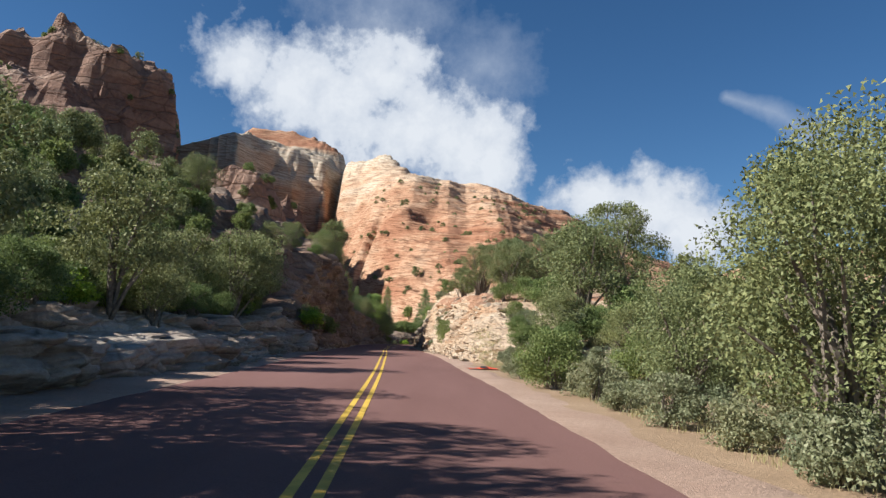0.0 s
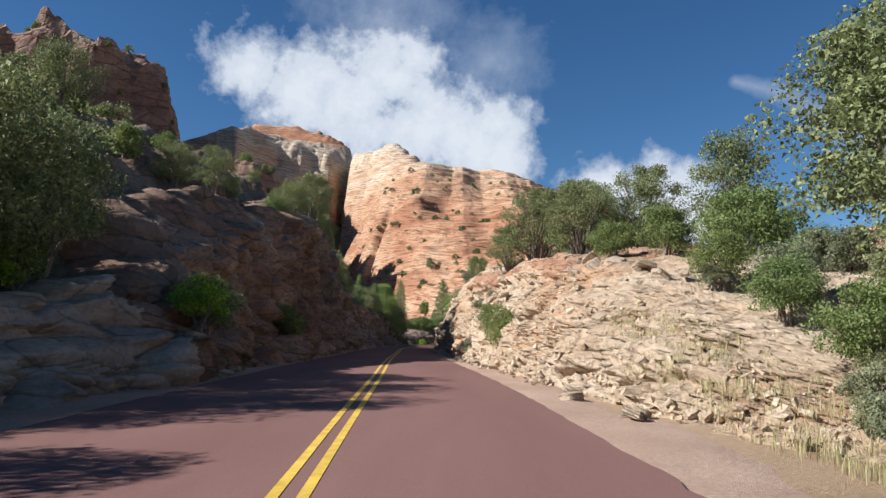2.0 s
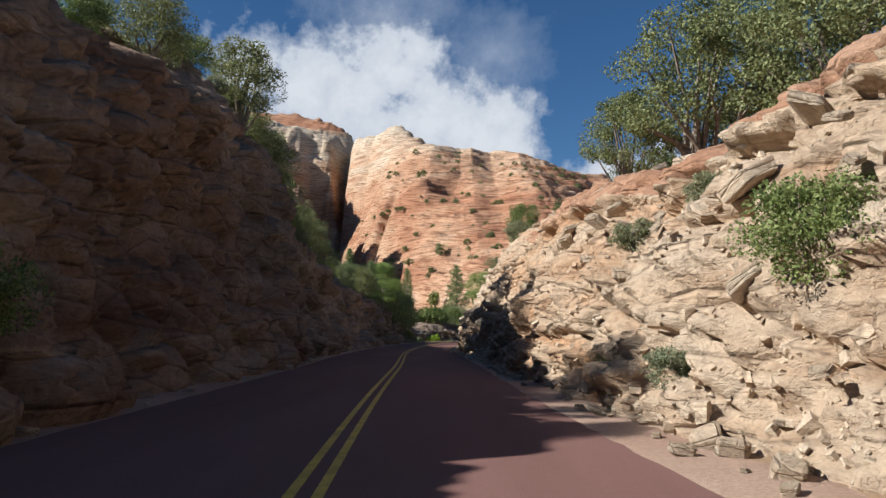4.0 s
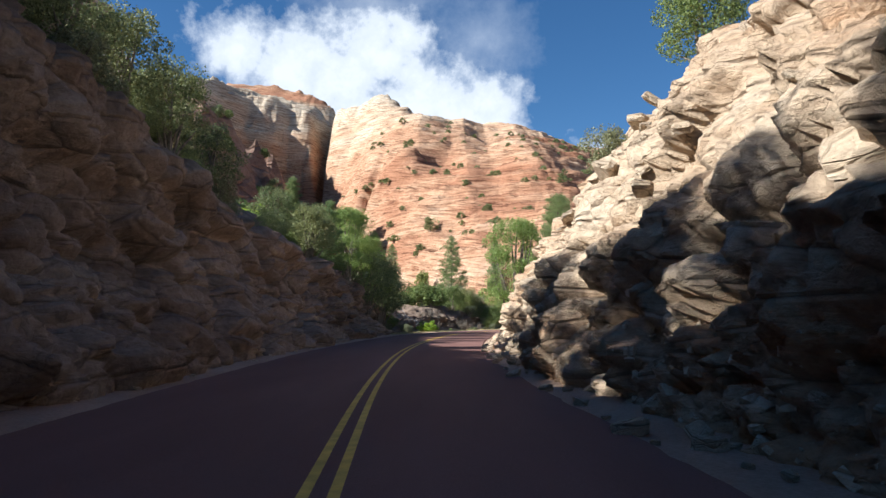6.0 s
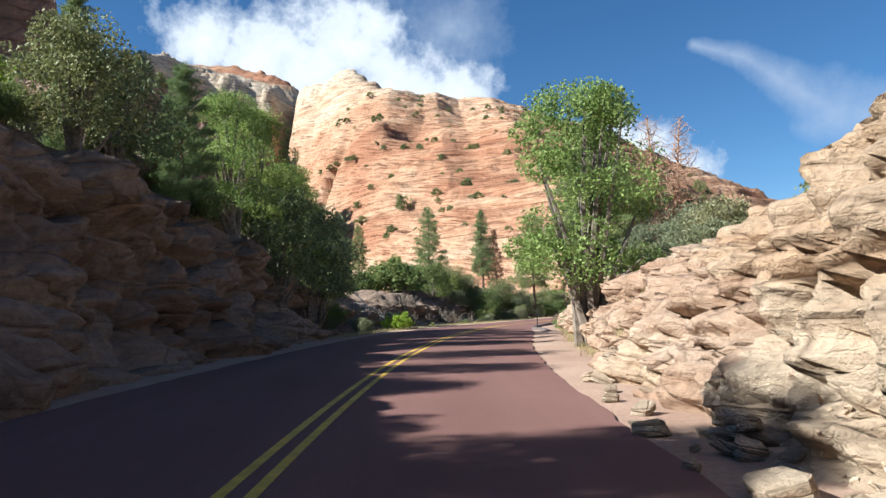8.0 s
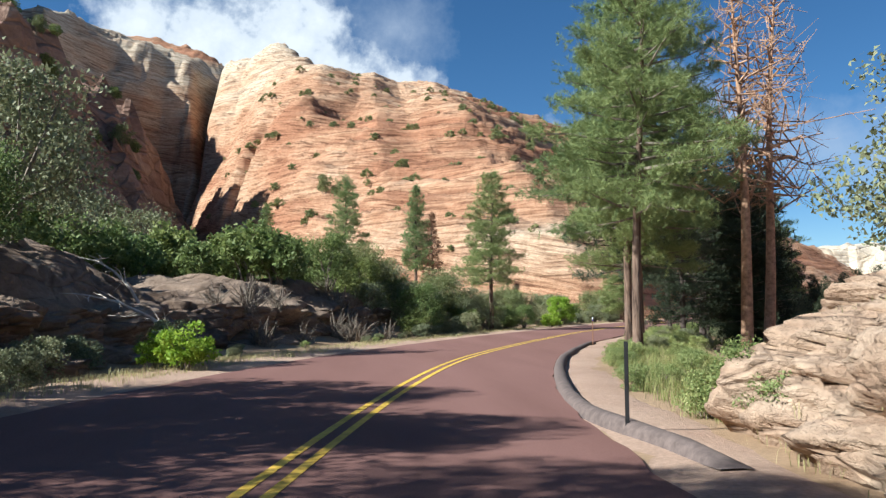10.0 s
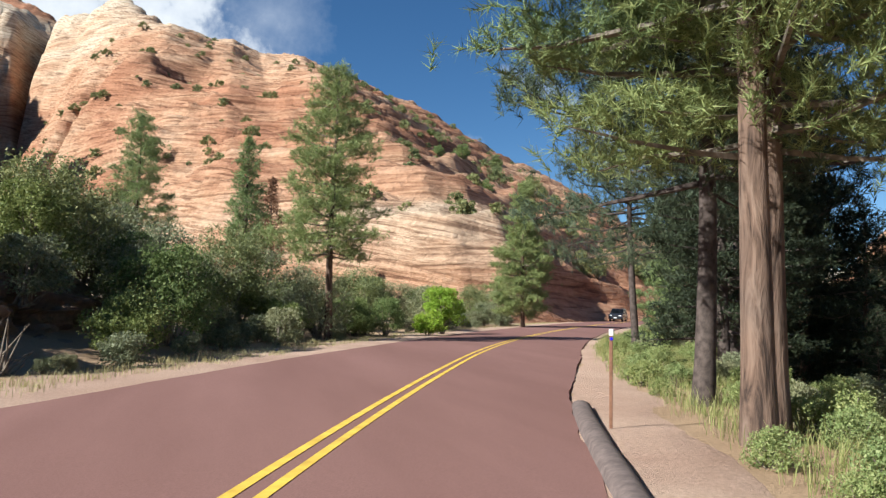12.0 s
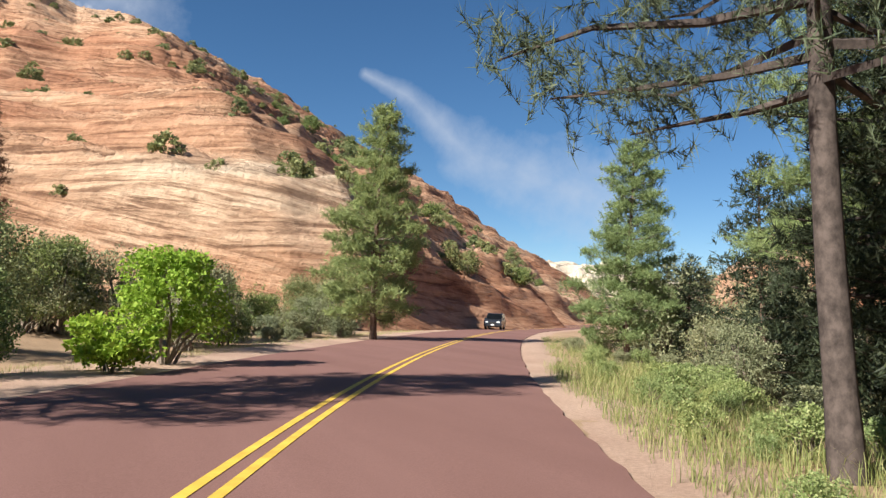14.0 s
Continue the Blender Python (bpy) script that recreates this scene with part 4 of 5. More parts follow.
def make_broad(name, seed, height, width, mat, leaf=0.12, count=5000, stems=6, bark=None, trunk_h=0.15, clumps=26, hollow=0.55, clump=(0.10, 0.21)):
    """A shrub or small tree: stems that fork, and leaves in uneven clumps with gaps."""
    rng = np.random.RandomState(seed)
    root = new(name)
    v, f = [], []
    centres, radii = [], []
    for i in range(clumps):
        a = rng.uniform(0, 2 * math.pi)
        q = rng.uniform(0, 1)
        h = height * (trunk_h + (1 - trunk_h) * (0.18 + 0.80 * q))
        r = width * 0.5 * math.sqrt(max(0.03, 1 - (abs(q - 0.38) / 0.68) ** 2)) * rng.uniform(0.35, 1.0)
        centres.append((r * math.cos(a), r * math.sin(a), h))
        radii.append(width * rng.uniform(*clump))
    for i in range(stems):
        tip = Vector(centres[rng.randint(clumps)])
        foot = Vector((rng.normal() * 0.05 * width * (trunk_h < 0.2), rng.normal() * 0.05 * width * (trunk_h < 0.2), -0.25))
        mid = foot.lerp(tip, 0.5) + Vector((rng.normal(), rng.normal(), rng.normal())) * width * 0.06
        mid.x *= 0.6
        mid.y *= 0.6
        r = 0.016 * height + 0.012
        tube(v, f, [foot, foot.lerp(mid, 0.5), mid, mid.lerp(tip, 0.6), tip], [r * 1.2, r, r * 0.7, r * 0.45, r * 0.15], 5)
    stem = mesh_object("wood", v, f, bark or BARK_GREY, root)
    if stems > 12:
        tagged(stem, kind="stuff")
    pts = []
    per = count // clumps
    for c, r in zip(centres, radii):
        p = rng.normal(size=(per, 3))
        p /= np.linalg.norm(p, axis=1)[:, None]
        p *= (r * rng.uniform(hollow, 1.15, (per, 1)) ** 0.8)
        p[:, 2] *= 0.72
        pts.append(p + np.array(c))
    pts = np.concatenate(pts)
    pts = pts[pts[:, 2] > 0.02]
    lv, lf = leaves(pts, leaf, rng)
    mesh_object("foliage", lv, lf, mat, root)
    return pattern(root)


PINE_A = make_pine(11, 12, 0.30, 0.22, 1.0, blade=(0.23, 0.022, 20))
PINE_NEAR = make_pine(51, 12.5, 0.32, 0.24, 1.0, radius=0.155, blade=(0.18, 0.012, 44))
PINE_NEAR_B = make_pine(52, 12, 0.26, 0.22, 1.0, blade=(0.18, 0.012, 44))
PINE_B = make_pine(12, 13, 0.16, 0.19, 1.1, blade=(0.22, 0.022, 20))
PINE_C = make_pine(13, 11, 0.10, 0.24, 1.7, blade=(0.22, 0.024, 20))
SHADED_CONIFER = make_pine(17, 8, 0.06, 0.24, 1.1, LEAF_SHADED, blade=(0.2, 0.04, 9))
SHADED_CONIFER_TALL = make_pine(18, 14, 0.10, 0.20, 1.0, LEAF_SHADED, BARK_SHADED, blade=(0.22, 0.030, 14))
PINE_SHADE = make_pine(53, 12.5, 0.27, 0.30, 0.7, LEAF_PINE_SHADED, BARK_SHADED, blade=(0.18, 0.013, 36))
PINE_THIN = make_pine(14, 14, 0.38, 0.12, 0.8)
PINE_BROWN = make_pine(15, 12, 0.25, 0.14, 0.6, LEAF_BROWN)
PINE_DEAD = make_pine(16, 18, 0.42, 0.15, 0.0, bark=BARK_TAN)
JUNIPER = make_broad("juniper_tree", 21, 4.0, 4.0, LEAF_JUNIPER, 0.085, 15000, 9, None, 0.12, 70)
JUNIPER_B = make_broad("juniper_tree", 22, 5.2, 4.4, LEAF_JUNIPER, 0.11, 11000, 14, None, 0.20, 60)
JUNIPER_FAR = make_broad("juniper_tree", 31, 4.2, 4.0, LEAF_JUNIPER, 0.20, 3000, 6, None, 0.12, 40)
JUNIPER_NEAR = make_broad("juniper_tree", 41, 4.4, 3.6, LEAF_JUNIPER, 0.06, 30000, 14, None, 0.10, 80)
PINYON = make_broad("juniper_tree", 43, 6.4, 6.0, LEAF_JUNIPER, 0.105, 20000, 16, None, 0.14, 90, 0.35, (0.07, 0.13))
OAK = make_broad("oak_shrub", 23, 2.2, 2.8, LEAF_OAK, 0.075, 11000, 8, None, 0.04, 60)
OAK_B = make_broad("oak_shrub", 24, 3.2, 3.0, LEAF_OAK, 0.08, 12000, 8, None, 0.06, 60)
OAK_FAR = make_broad("manzanita_shrub", 32, 2.6, 3.0, LEAF_OAK, 0.20, 2400, 5, None, 0.04, 36)
SAGE = make_broad("sage_bush", 25, 1.1, 1.6, LEAF_SAGE, 0.06, 5200, 9, None, 0.02, 36)
SAGE_B = make_broad("sage_bush", 26, 1.7, 2.2, LEAF_SAGE, 0.075, 6200, 10, None, 0.02, 40)
BRIGHT = make_broad("box_elder", 27, 4.0, 3.6, LEAF_BRIGHT, 0.13, 9000, 6, None, 0.06, 46)
BRIGHT_LOW = make_broad("bright_shrub", 33, 1.5, 1.9, LEAF_BRIGHT, 0.12, 2600, 6, None, 0.03, 26)
COTTON = make_broad("cottonwood_tree", 34, 8.0, 4.4, LEAF_COTTON, 0.09, 24000, 12, None, 0.10, 70)
WILLOW = make_broad("willow_tree", 36, 4.6, 4.4, LEAF_SAGE, 0.11, 9000, 10, None, 0.04, 56)
WEED = make_broad("weed_clump", 37, 1.0, 1.4, LEAF_WEED, 0.055, 3600, 14, None, 0.01, 40)
SCRUB = make_broad("scrub_bush", 28, 1.6, 2.4, LEAF_JUNIPER, 0.24, 760, 4, None, 0.02, 20)
DRY = make_broad("dry_brush", 35, 1.6, 2.6, BARK_GREY, 0.02, 26, 44, BARK_GREY, 0.02, 40)



def make_fallen():
    """A bleached dead limb that leans out of the shrubs and forks."""
    rng = np.random.RandomState(71)
    root = new("fallen_branch")
    v, f = [], []
    main = [Vector((0.0, 0.0, -0.1)), Vector((0.5, 0.1, 0.7)), Vector((1.2, 0.15, 1.35)), Vector((2.1, 0.0, 1.8)), Vector((3.0, 0.2, 2.0))]
    tube(v, f, main, [0.075, 0.065, 0.05, 0.035, 0.015], 6)
    trunk = mesh_object("limb", v, f, BARK_PALE, root, "", True)
    for k in range(9):
        a = main[1 + k % 3].lerp(main[2 + k % 3], rng.uniform(0.1, 0.9))
        way = Vector((rng.uniform(0.1, 0.9), rng.normal() * 0.8, rng.uniform(-0.3, 0.8)))
        b = a + way * rng.uniform(0.5, 1.1)
        v, f = [], []
        mid = a.lerp(b, 0.5) + Vector(rng.normal(size=3)) * 0.08
        tube(v, f, [a, mid, b], [0.026, 0.017, 0.006], 4)
        tube(v, f, [mid, mid + Vector(rng.normal(size=3)) * 0.3], [0.012, 0.004], 3)
        mesh_object("twig", v, f, BARK_PALE, trunk)
    return pattern(root)


FALLEN = make_fallen()

LABELS = {
    "fallen_branch": ("bleached dead branch leaning out of the shrubs", "dead branch", "dead brush on the bank"),
    "pine_tree": ("tall ponderosa pine with green needles and scaly trunk", "pine tree", "pines along the road"),
    "juniper_tree": ("gnarled juniper with dark green foliage and grey stems", "juniper tree", "junipers on the slopes"),
    "oak_shrub": ("leafy green oak shrub growing from rocky ground", "shrub", "shrubs beside the road"),
    "manzanita_shrub": ("rounded dark green manzanita shrub on the rocky slope", "shrub", "shrubs on the slopes"),
    "sage_bush": ("grey-green sagebrush on dry sandy ground", "bush", "sagebrush beside the road"),
    "box_elder": ("bright yellow-green leafy young tree at the roadside", "tree", "young bright trees"),
    "bright_shrub": ("low yellow-green leafy shrub in the sun", "shrub", "bright shrubs on the ledges"),
    "cottonwood_tree": ("tall leafy green cottonwood beside the road cut", "tree", "leafy trees at the cut"),
    "dry_brush": ("tangle of dead grey branches on the bank", "dead brush", "dead brush on the bank"),
    "willow_tree": ("grey-green bushy willow beside the creek", "willow", "willows at the creek"),
    "weed_clump": ("low light green weeds on the sandy verge", "weeds", "weeds on the verge"),
    "scrub_bush": ("small dark scrub bush on bare slickrock", "bush", "scrub on the mountain"),
}


COARSE = {JUNIPER.name: JUNIPER_FAR, JUNIPER_B.name: JUNIPER_FAR, OAK.name: OAK_FAR, OAK_B.name: OAK_FAR}


def plant(what, x, y, size=1.0, turn=None, z=None, sink=0.08, label="", tall=1.0, lean=(0, 0)):
    base = float(surface_z(np.float64(x), np.float64(y))) if z is None else z
    ang = random.uniform(0, 360) if turn is None else turn
    ob = copy_thing(what, pose(x, y, base - sink * size, lean[0], lean[1], 0) @ pose(0, 0, 0, 0, 0, ang))
    ob.scale = (size, size, size * tall)
    lab, cat, grp = LABELS[what.name.split(".")[0]]
    return tagged(ob, label or lab, cat, grp)


def by_road(what, y, d, size=1.0, **more):
    if abs(d) > 13:                 # coarser leaves far from the road
        what = COARSE.get(what.name, what)
    x_, y_ = beside(refit_y(y), np.float64(d))
    return plant(what, float(x_), float(y_), size, **more)

# ------------------------------------------------------------------ the big pines and other single trees
plant(PINE_NEAR, 7.0, 176.8, 1.3, turn=20)
plant(PINE_NEAR, 5.3, 171.6, 1.25, turn=140, lean=(0, 1))
plant(PINE_NEAR_B, 7.8, 177.5, 1.15, turn=200)
plant(PINE_SHADE, 18.2, 192.0, 1.05, turn=250, tall=1.2, label="tall pine with shade put into its bark and needles")
plant(PINE_SHADE, 8.75, 180.1, 0.95, turn=10, tall=1.15, label="tall pine with shade put into its bark and needles")
plant(PINE_SHADE, 17.4, 195.7, 0.85, turn=110, lean=(0, -3), tall=1.35, label="tall pine with shade put into its bark and needles")
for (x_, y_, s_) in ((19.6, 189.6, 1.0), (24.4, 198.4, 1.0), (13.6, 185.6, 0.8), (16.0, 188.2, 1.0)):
    plant(SHADED_CONIFER_TALL, x_, y_, s_, label="tall conifer in the creek-side thicket, coloured as if in shade")
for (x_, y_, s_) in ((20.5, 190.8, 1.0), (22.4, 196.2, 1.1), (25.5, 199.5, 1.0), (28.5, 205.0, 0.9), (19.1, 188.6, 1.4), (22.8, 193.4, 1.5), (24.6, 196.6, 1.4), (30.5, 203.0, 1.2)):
    plant(SHADED_CONIFER, x_, y_, s_, label="young conifer with branches to the ground, coloured as if in shade")
plant(PINE_NEAR, 27.2, 200.6, 1.1, turn=30)
plant(PINE_C, 31.4, 213.4, 0.85, turn=90)
plant(PINE_C, 25.6, 226.0, 1.16, turn=40)
plant(PINE_A, 5.6, 201.3, 1.03, turn=75)
plant(PINE_THIN, 2.9, 244.4, 1.35, turn=15)
plant(PINE_BROWN, 6.0, 251.4, 1.1, turn=15, z=2.5, label="half-dead ponderosa pine with sparse brown needles")
plant(PINE_B, -6.6, 237.2, 1.4, turn=55)
plant(PINE_B, -23.5, 291.7, 1.05, turn=95, z=9.0)
plant(PINE_DEAD, 12.1, 176.4, 1.0, turn=30, label="dead standing pine with bare twisted branches")
plant(PINE_DEAD, 14.6, 179.0, 1.05, turn=170, lean=(0, 3), label="dead standing pine with bare twisted branches")
plant(BRIGHT, 13.1, 209.0, 0.66, turn=30)
plant(BRIGHT_LOW, 11.8, 207.2, 0.9, turn=30)
plant(COTTON, -2.1, 140.2, 1.0, turn=12)

# junipers on top of the right cut
for (x_, y_, s_) in ((4.2, 82.0, 0.95), (8.4, 84.5, 1.1), (7.0, 79.0, 0.95), (12.0, 81.0, 1.1), (2.2, 84.0, 0.6)):
    plant(PINYON, x_, y_, s_)
plant(JUNIPER_B, 10.9, 61.6, 0.85, tall=1.2)
plant(JUNIPER_B, 9.0, 45.8, 1.2)
plant(OAK, 0.1, 66.3, 0.6, z=1.9)
plant(OAK, 0.6, 60.0, 0.85, z=0.9)
plant(OAK, -0.9, 71.6, 0.4, z=0.5)
plant(SAGE, -0.3, 73.0, 0.6, z=3.2)
plant(SAGE, 0.3, 70.5, 0.5, z=3.7)
plant(SAGE, -1.0, 68.4, 0.5, z=0.8)
plant(OAK, 6.4, 56.7, 0.9)
plant(OAK, 4.9, 58.7, 0.7)
plant(OAK, 8.2, 53.6, 1.0)
plant(OAK, 7.2, 50.5, 1.0)
plant(OAK_B, 0.4, 109.5, 0.8)
plant(SAGE_B, -0.5, 102.3, 0.9)
plant(SAGE_B, -1.6, 112.5, 0.7)

# right verge before the cut
plant(JUNIPER_NEAR, 4.8, 8.4, 0.85)
plant(JUNIPER_NEAR, 6.8, 11.2, 1.25)
plant(JUNIPER_NEAR, 5.1, 14.8, 0.7)
plant(PINYON, 12.0, 50.0, 1.15)
plant(OAK, 4.4, 42.4, 0.5)
plant(OAK, 5.4, 40.0, 0.5)
rs = random.Random(5)
for i in range(34):
    y = 5 + i * 1.18
    d = 5.5 + rs.uniform(-0.4, 1.4)
    if abs(y - 31.5) > 2.4 and y < 30:
        by_road(rs.choice([SAGE, SAGE, OAK, SAGE_B]), y, d, rs.uniform(0.5, 0.8), turn=rs.uniform(0, 360))
for i in range(46):
    y, d = rs.uniform(4, 48), rs.uniform(8, 24)
    by_road(rs.choice([SAGE_B, SAGE_B, OAK, JUNIPER, SAGE]), y, d, rs.uniform(0.6, 1.0), turn=rs.uniform(0, 360))
for i in range(40):
    y, d = rs.uniform(8, 80), rs.uniform(24, 70)
    by_road(rs.choice([OAK_FAR, JUNIPER_FAR]), y, d, rs.uniform(0.5, 0.9), turn=rs.uniform(0, 360))

for i in range(26):
    y, d = rs.uniform(36, 47), rs.uniform(7.6, 14)
    by_road(rs.choice([SAGE_B, SAGE, OAK, SAGE]), y, d, rs.uniform(0.45, 0.7), turn=rs.uniform(0, 360))

for i in range(9):
    by_road(SAGE, rs.uniform(33, 40), rs.uniform(6.2, 7.6), rs.uniform(0.3, 0.5), turn=rs.uniform(0, 360))

# left slope
for i in range(26):
    y, d = rs.uniform(49, 64), -rs.uniform(12, 24)
    by_road(rs.choice([OAK_B, JUNIPER, OAK]), y, d, rs.uniform(0.45, 0.7), turn=rs.uniform(0, 360))
for i in range(22):
    y, d = rs.uniform(20, 48), -rs.uniform(8.6, 11.5)
    by_road(rs.choice([OAK, OAK_B, OAK]), y, d, rs.uniform(0.5, 0.75), turn=rs.uniform(0, 360))
plant(PINYON, -15.2, 67.5, 0.45)
plant(JUNIPER_B, -16.4, 65.0, 0.5)
plant(JUNIPER, -16.0, 72.4, 0.35)
plant(JUNIPER, -18.1, 84.5, 0.3)
plant(JUNIPER, -24.6, 68.4, 1.0)
plant(OAK, -11.1, 68.0, 0.8, z=1.4)
plant(OAK, -9.6, 51.4, 0.8, z=1.6)
plant(BRIGHT_LOW, -9.2, 49.9, 0.8, z=2.0)
for i in range(60):
    y, d = rs.uniform(-2, 62), -rs.uniform(9.4, 22)
    if y > 43:
        d -= 11
    by_road(rs.choice([JUNIPER, OAK, OAK_B, OAK, JUNIPER, OAK_B]), y, d, rs.uniform(0.4, 0.7), turn=rs.uniform(0, 360))
# Junipers by the ledge, many added out of view to throw shade on the road.
for (yy_, dd_, ss_) in ((34, -9.6, 0.75), (38, -10.4, 0.7), (41.5, -9.6, 0.8), (45, -9.4, 0.8), (48.5, -9.6, 0.8), (23.5, -8.8, 0.9), (40, -8.6, 0.9), (43.5, -8.5, 0.95), (47, -8.7, 0.9), (10.5, -8.4, 0.9), (13.5, -8.8, 0.92), (2, -7.2, 0.8), (5, -7.6, 0.9), (1, -8.6, 1.25), (4, -9.0, 1.25), (7, -9.2, 1.2), (-2, -9.0, 1.3)):
    by_road(JUNIPER_B, yy_, dd_, ss_, turn=rs.uniform(0, 360))
for i in range(46):
    y, d = rs.uniform(26, 76), -rs.uniform(9.4, 22)
    if y > 48:
        d -= 5
    by_road(rs.choice([OAK_FAR, JUNIPER_FAR, OAK_FAR, SAGE_B]), y, d, rs.uniform(0.3, 0.55), turn=rs.uniform(0, 360))
for i in range(60):
    y, d = rs.uniform(8, 72), -rs.uniform(11.5, 34)
    if y < 44 or d < -18:
        by_road(rs.choice([OAK_FAR, JUNIPER_FAR, OAK_FAR]), y, d, rs.uniform(0.5, 0.9), turn=rs.uniform(0, 360))
for i in range(14):
    y, d = rs.uniform(4, 46), -rs.uniform(9.0, 11.0)
    by_road(BRIGHT_LOW, y, d, rs.uniform(0.5, 0.9), turn=rs.uniform(0, 360))
for i in range(60):
    y, d = rs.uniform(0, 132), -rs.uniform(20, 60)
    by_road(rs.choice([JUNIPER_FAR, JUNIPER_FAR, OAK_FAR]), y, d, rs.uniform(0.6, 1.1), turn=rs.uniform(0, 360))
for i in range(26):
    y, d = rs.uniform(92, 140), -rs.uniform(8.5, 20)
    by_road(rs.choice([OAK, OAK_B, JUNIPER, BRIGHT_LOW]), y, d, rs.uniform(0.6, 1.0), turn=rs.uniform(0, 360))
plant(PINE_C, -17.3, 139.3, 0.42)
plant(PINE_C, -19.8, 154.0, 0.45)
# behind the right cut
for i in range(22):
    y, d = rs.uniform(84, 145), rs.uniform(11, 24)
    by_road(rs.choice([JUNIPER_FAR, OAK_FAR, SAGE_B]), y, d, rs.uniform(0.6, 1.0), turn=rs.uniform(0, 360))
for i in range(18):
    y, d = rs.uniform(140, 149.5), rs.uniform(6.9, 11)
    by_road(rs.choice([SAGE_B, SAGE_B, WILLOW]), y, d, rs.uniform(0.45, 0.65), turn=rs.uniform(0, 360))
by_road(OAK, 147.6, 4.9, 0.45, turn=40)
by_road(WEED, 147.0, 5.0, 0.6, turn=90)
by_road(WEED, 148.6, 4.7, 0.6, turn=190)
for i in range(12):
    y, d = rs.uniform(126, 146), rs.uniform(6.5, 12)
    by_road(rs.choice([SAGE_B, SAGE]), y, d, rs.uniform(0.6, 0.9), turn=rs.uniform(0, 360))

# trees added on top of the left wall, mostly out of view, to shade the right cut
for (yy_, dd_, ss_) in ((94.5, -9.8, 1.0), (88, -8.0, 0.9), (91.5, -8.6, 0.75), (94.5, -8.2, 0.8), (97.5, -8.6, 0.88), (107, -8.3, 0.72), (110.5, -8.3, 0.72), (114.5, -8.3, 0.62), (101, -8.4, 0.6), (104, -8.6, 0.85), (94, -11, 0.8), (100, -11.5, 0.9)):
    by_road(JUNIPER if dd_ < -8.3 else JUNIPER_B, yy_, dd_, ss_, turn=rs.uniform(0, 360))
for i in range(80):
    y, d = rs.uniform(0, 45), -rs.uniform(8.2, 15)
    by_road(rs.choice([OAK, OAK_B, JUNIPER, OAK, OAK_B, BRIGHT_LOW]), y, d, rs.uniform(0.45, 0.85), turn=rs.uniform(0, 360))
# along the crest of the left wall, and tall trees added at its far end, mostly unseen, to shade the road
for i in range(22):
    y = 74 + i * 2.9
    by_road(rs.choice([OAK, JUNIPER, OAK, SAGE_B]), y, -7.4 - rs.uniform(0, 1.6), rs.uniform(0.4, 0.75), turn=rs.uniform(0, 360))
for (kind_, yy_, dd_, ss_) in ((JUNIPER_B, 123, -8.2, 0.6), (JUNIPER_B, 127, -7.4, 0.7), (JUNIPER_B, 131, -8.8, 0.8), (PINE_C, 134, -8.4, 0.5), (COTTON, 137, -8.0, 0.75), (COTTON, 140, -8.6, 0.85), (COTTON, 143, -8.4, 0.85), (COTTON, 146, -9.4, 0.75), (JUNIPER_B, 140, -7.6, 1.0), (JUNIPER_B, 144, -7.8, 1.1), (JUNIPER_B, 148, -8.8, 1.0), (JUNIPER_B, 146, -8.2, 0.9)):
    by_road(kind_, yy_, dd_, ss_, turn=rs.uniform(0, 360))
# willows beyond the creek
for i in range(16):
    y, d = rs.uniform(184, 222), rs.uniform(9, 22)
    by_road(WILLOW, y, d, rs.uniform(0.7, 1.1), turn=rs.uniform(0, 360))
for i in range(40):
    y, d = rs.uniform(166, 212), rs.uniform(5.4, 8.4)
    by_road(rs.choice([SAGE, WEED, WEED]), y, d, rs.uniform(0.4, 0.7), turn=rs.uniform(0, 360))
for i in range(80):
    y, d = rs.uniform(152, 198), rs.uniform(4.1, 6.8)
    by_road(WEED, y, d, rs.uniform(0.28, 0.6), turn=rs.uniform(0, 360))

# wash on the left
plant(OAK_B, -6.4, 189.5, 1.05)
plant(OAK_B, -8.8, 191.0, 1.0)
plant(OAK_B, -4.3, 193.2, 0.9)
for i in range(40):
    y = 147 + i * 1.75
    d = -6.6 - rs.uniform(0, 2.2)
    if not 193 < y < 201 and not 156 < y < 174:
        by_road(rs.choice([SAGE, SAGE_B, OAK, SAGE, OAK]), y, d, rs.uniform(0.5, 0.8), turn=rs.uniform(0, 360))
for i in range(60):
    y, d = rs.uniform(143, 225), -rs.uniform(8.5, 26)
    if 155 < y < 174:
        d -= 4.5
    by_road(rs.choice([OAK, OAK_B, SAGE_B, OAK, JUNIPER]), y, d, rs.uniform(0.6, 1.0), turn=rs.uniform(0, 360))
for i in range(16):
    y, d = rs.uniform(161, 173), -rs.uniform(8.0, 11.0)
    by_road(DRY, y, d, rs.uniform(0.6, 1.0), turn=rs.uniform(0, 360))
for i in range(10):
    y, d = rs.uniform(157, 175), -rs.uniform(6.8, 8.2)
    by_road(rs.choice([SAGE, WEED]), y, d, rs.uniform(0.25, 0.4), turn=rs.uniform(0, 360))
plant(BRIGHT_LOW, -8.7, 165.6, 0.75, turn=60)
plant(BRIGHT_LOW, -9.6, 166.6, 0.6, turn=160)
plant(FALLEN, -9.4, 169.4, 1.0, turn=205)
plant(FALLEN, -11.5, 171.5, 0.8, turn=160)

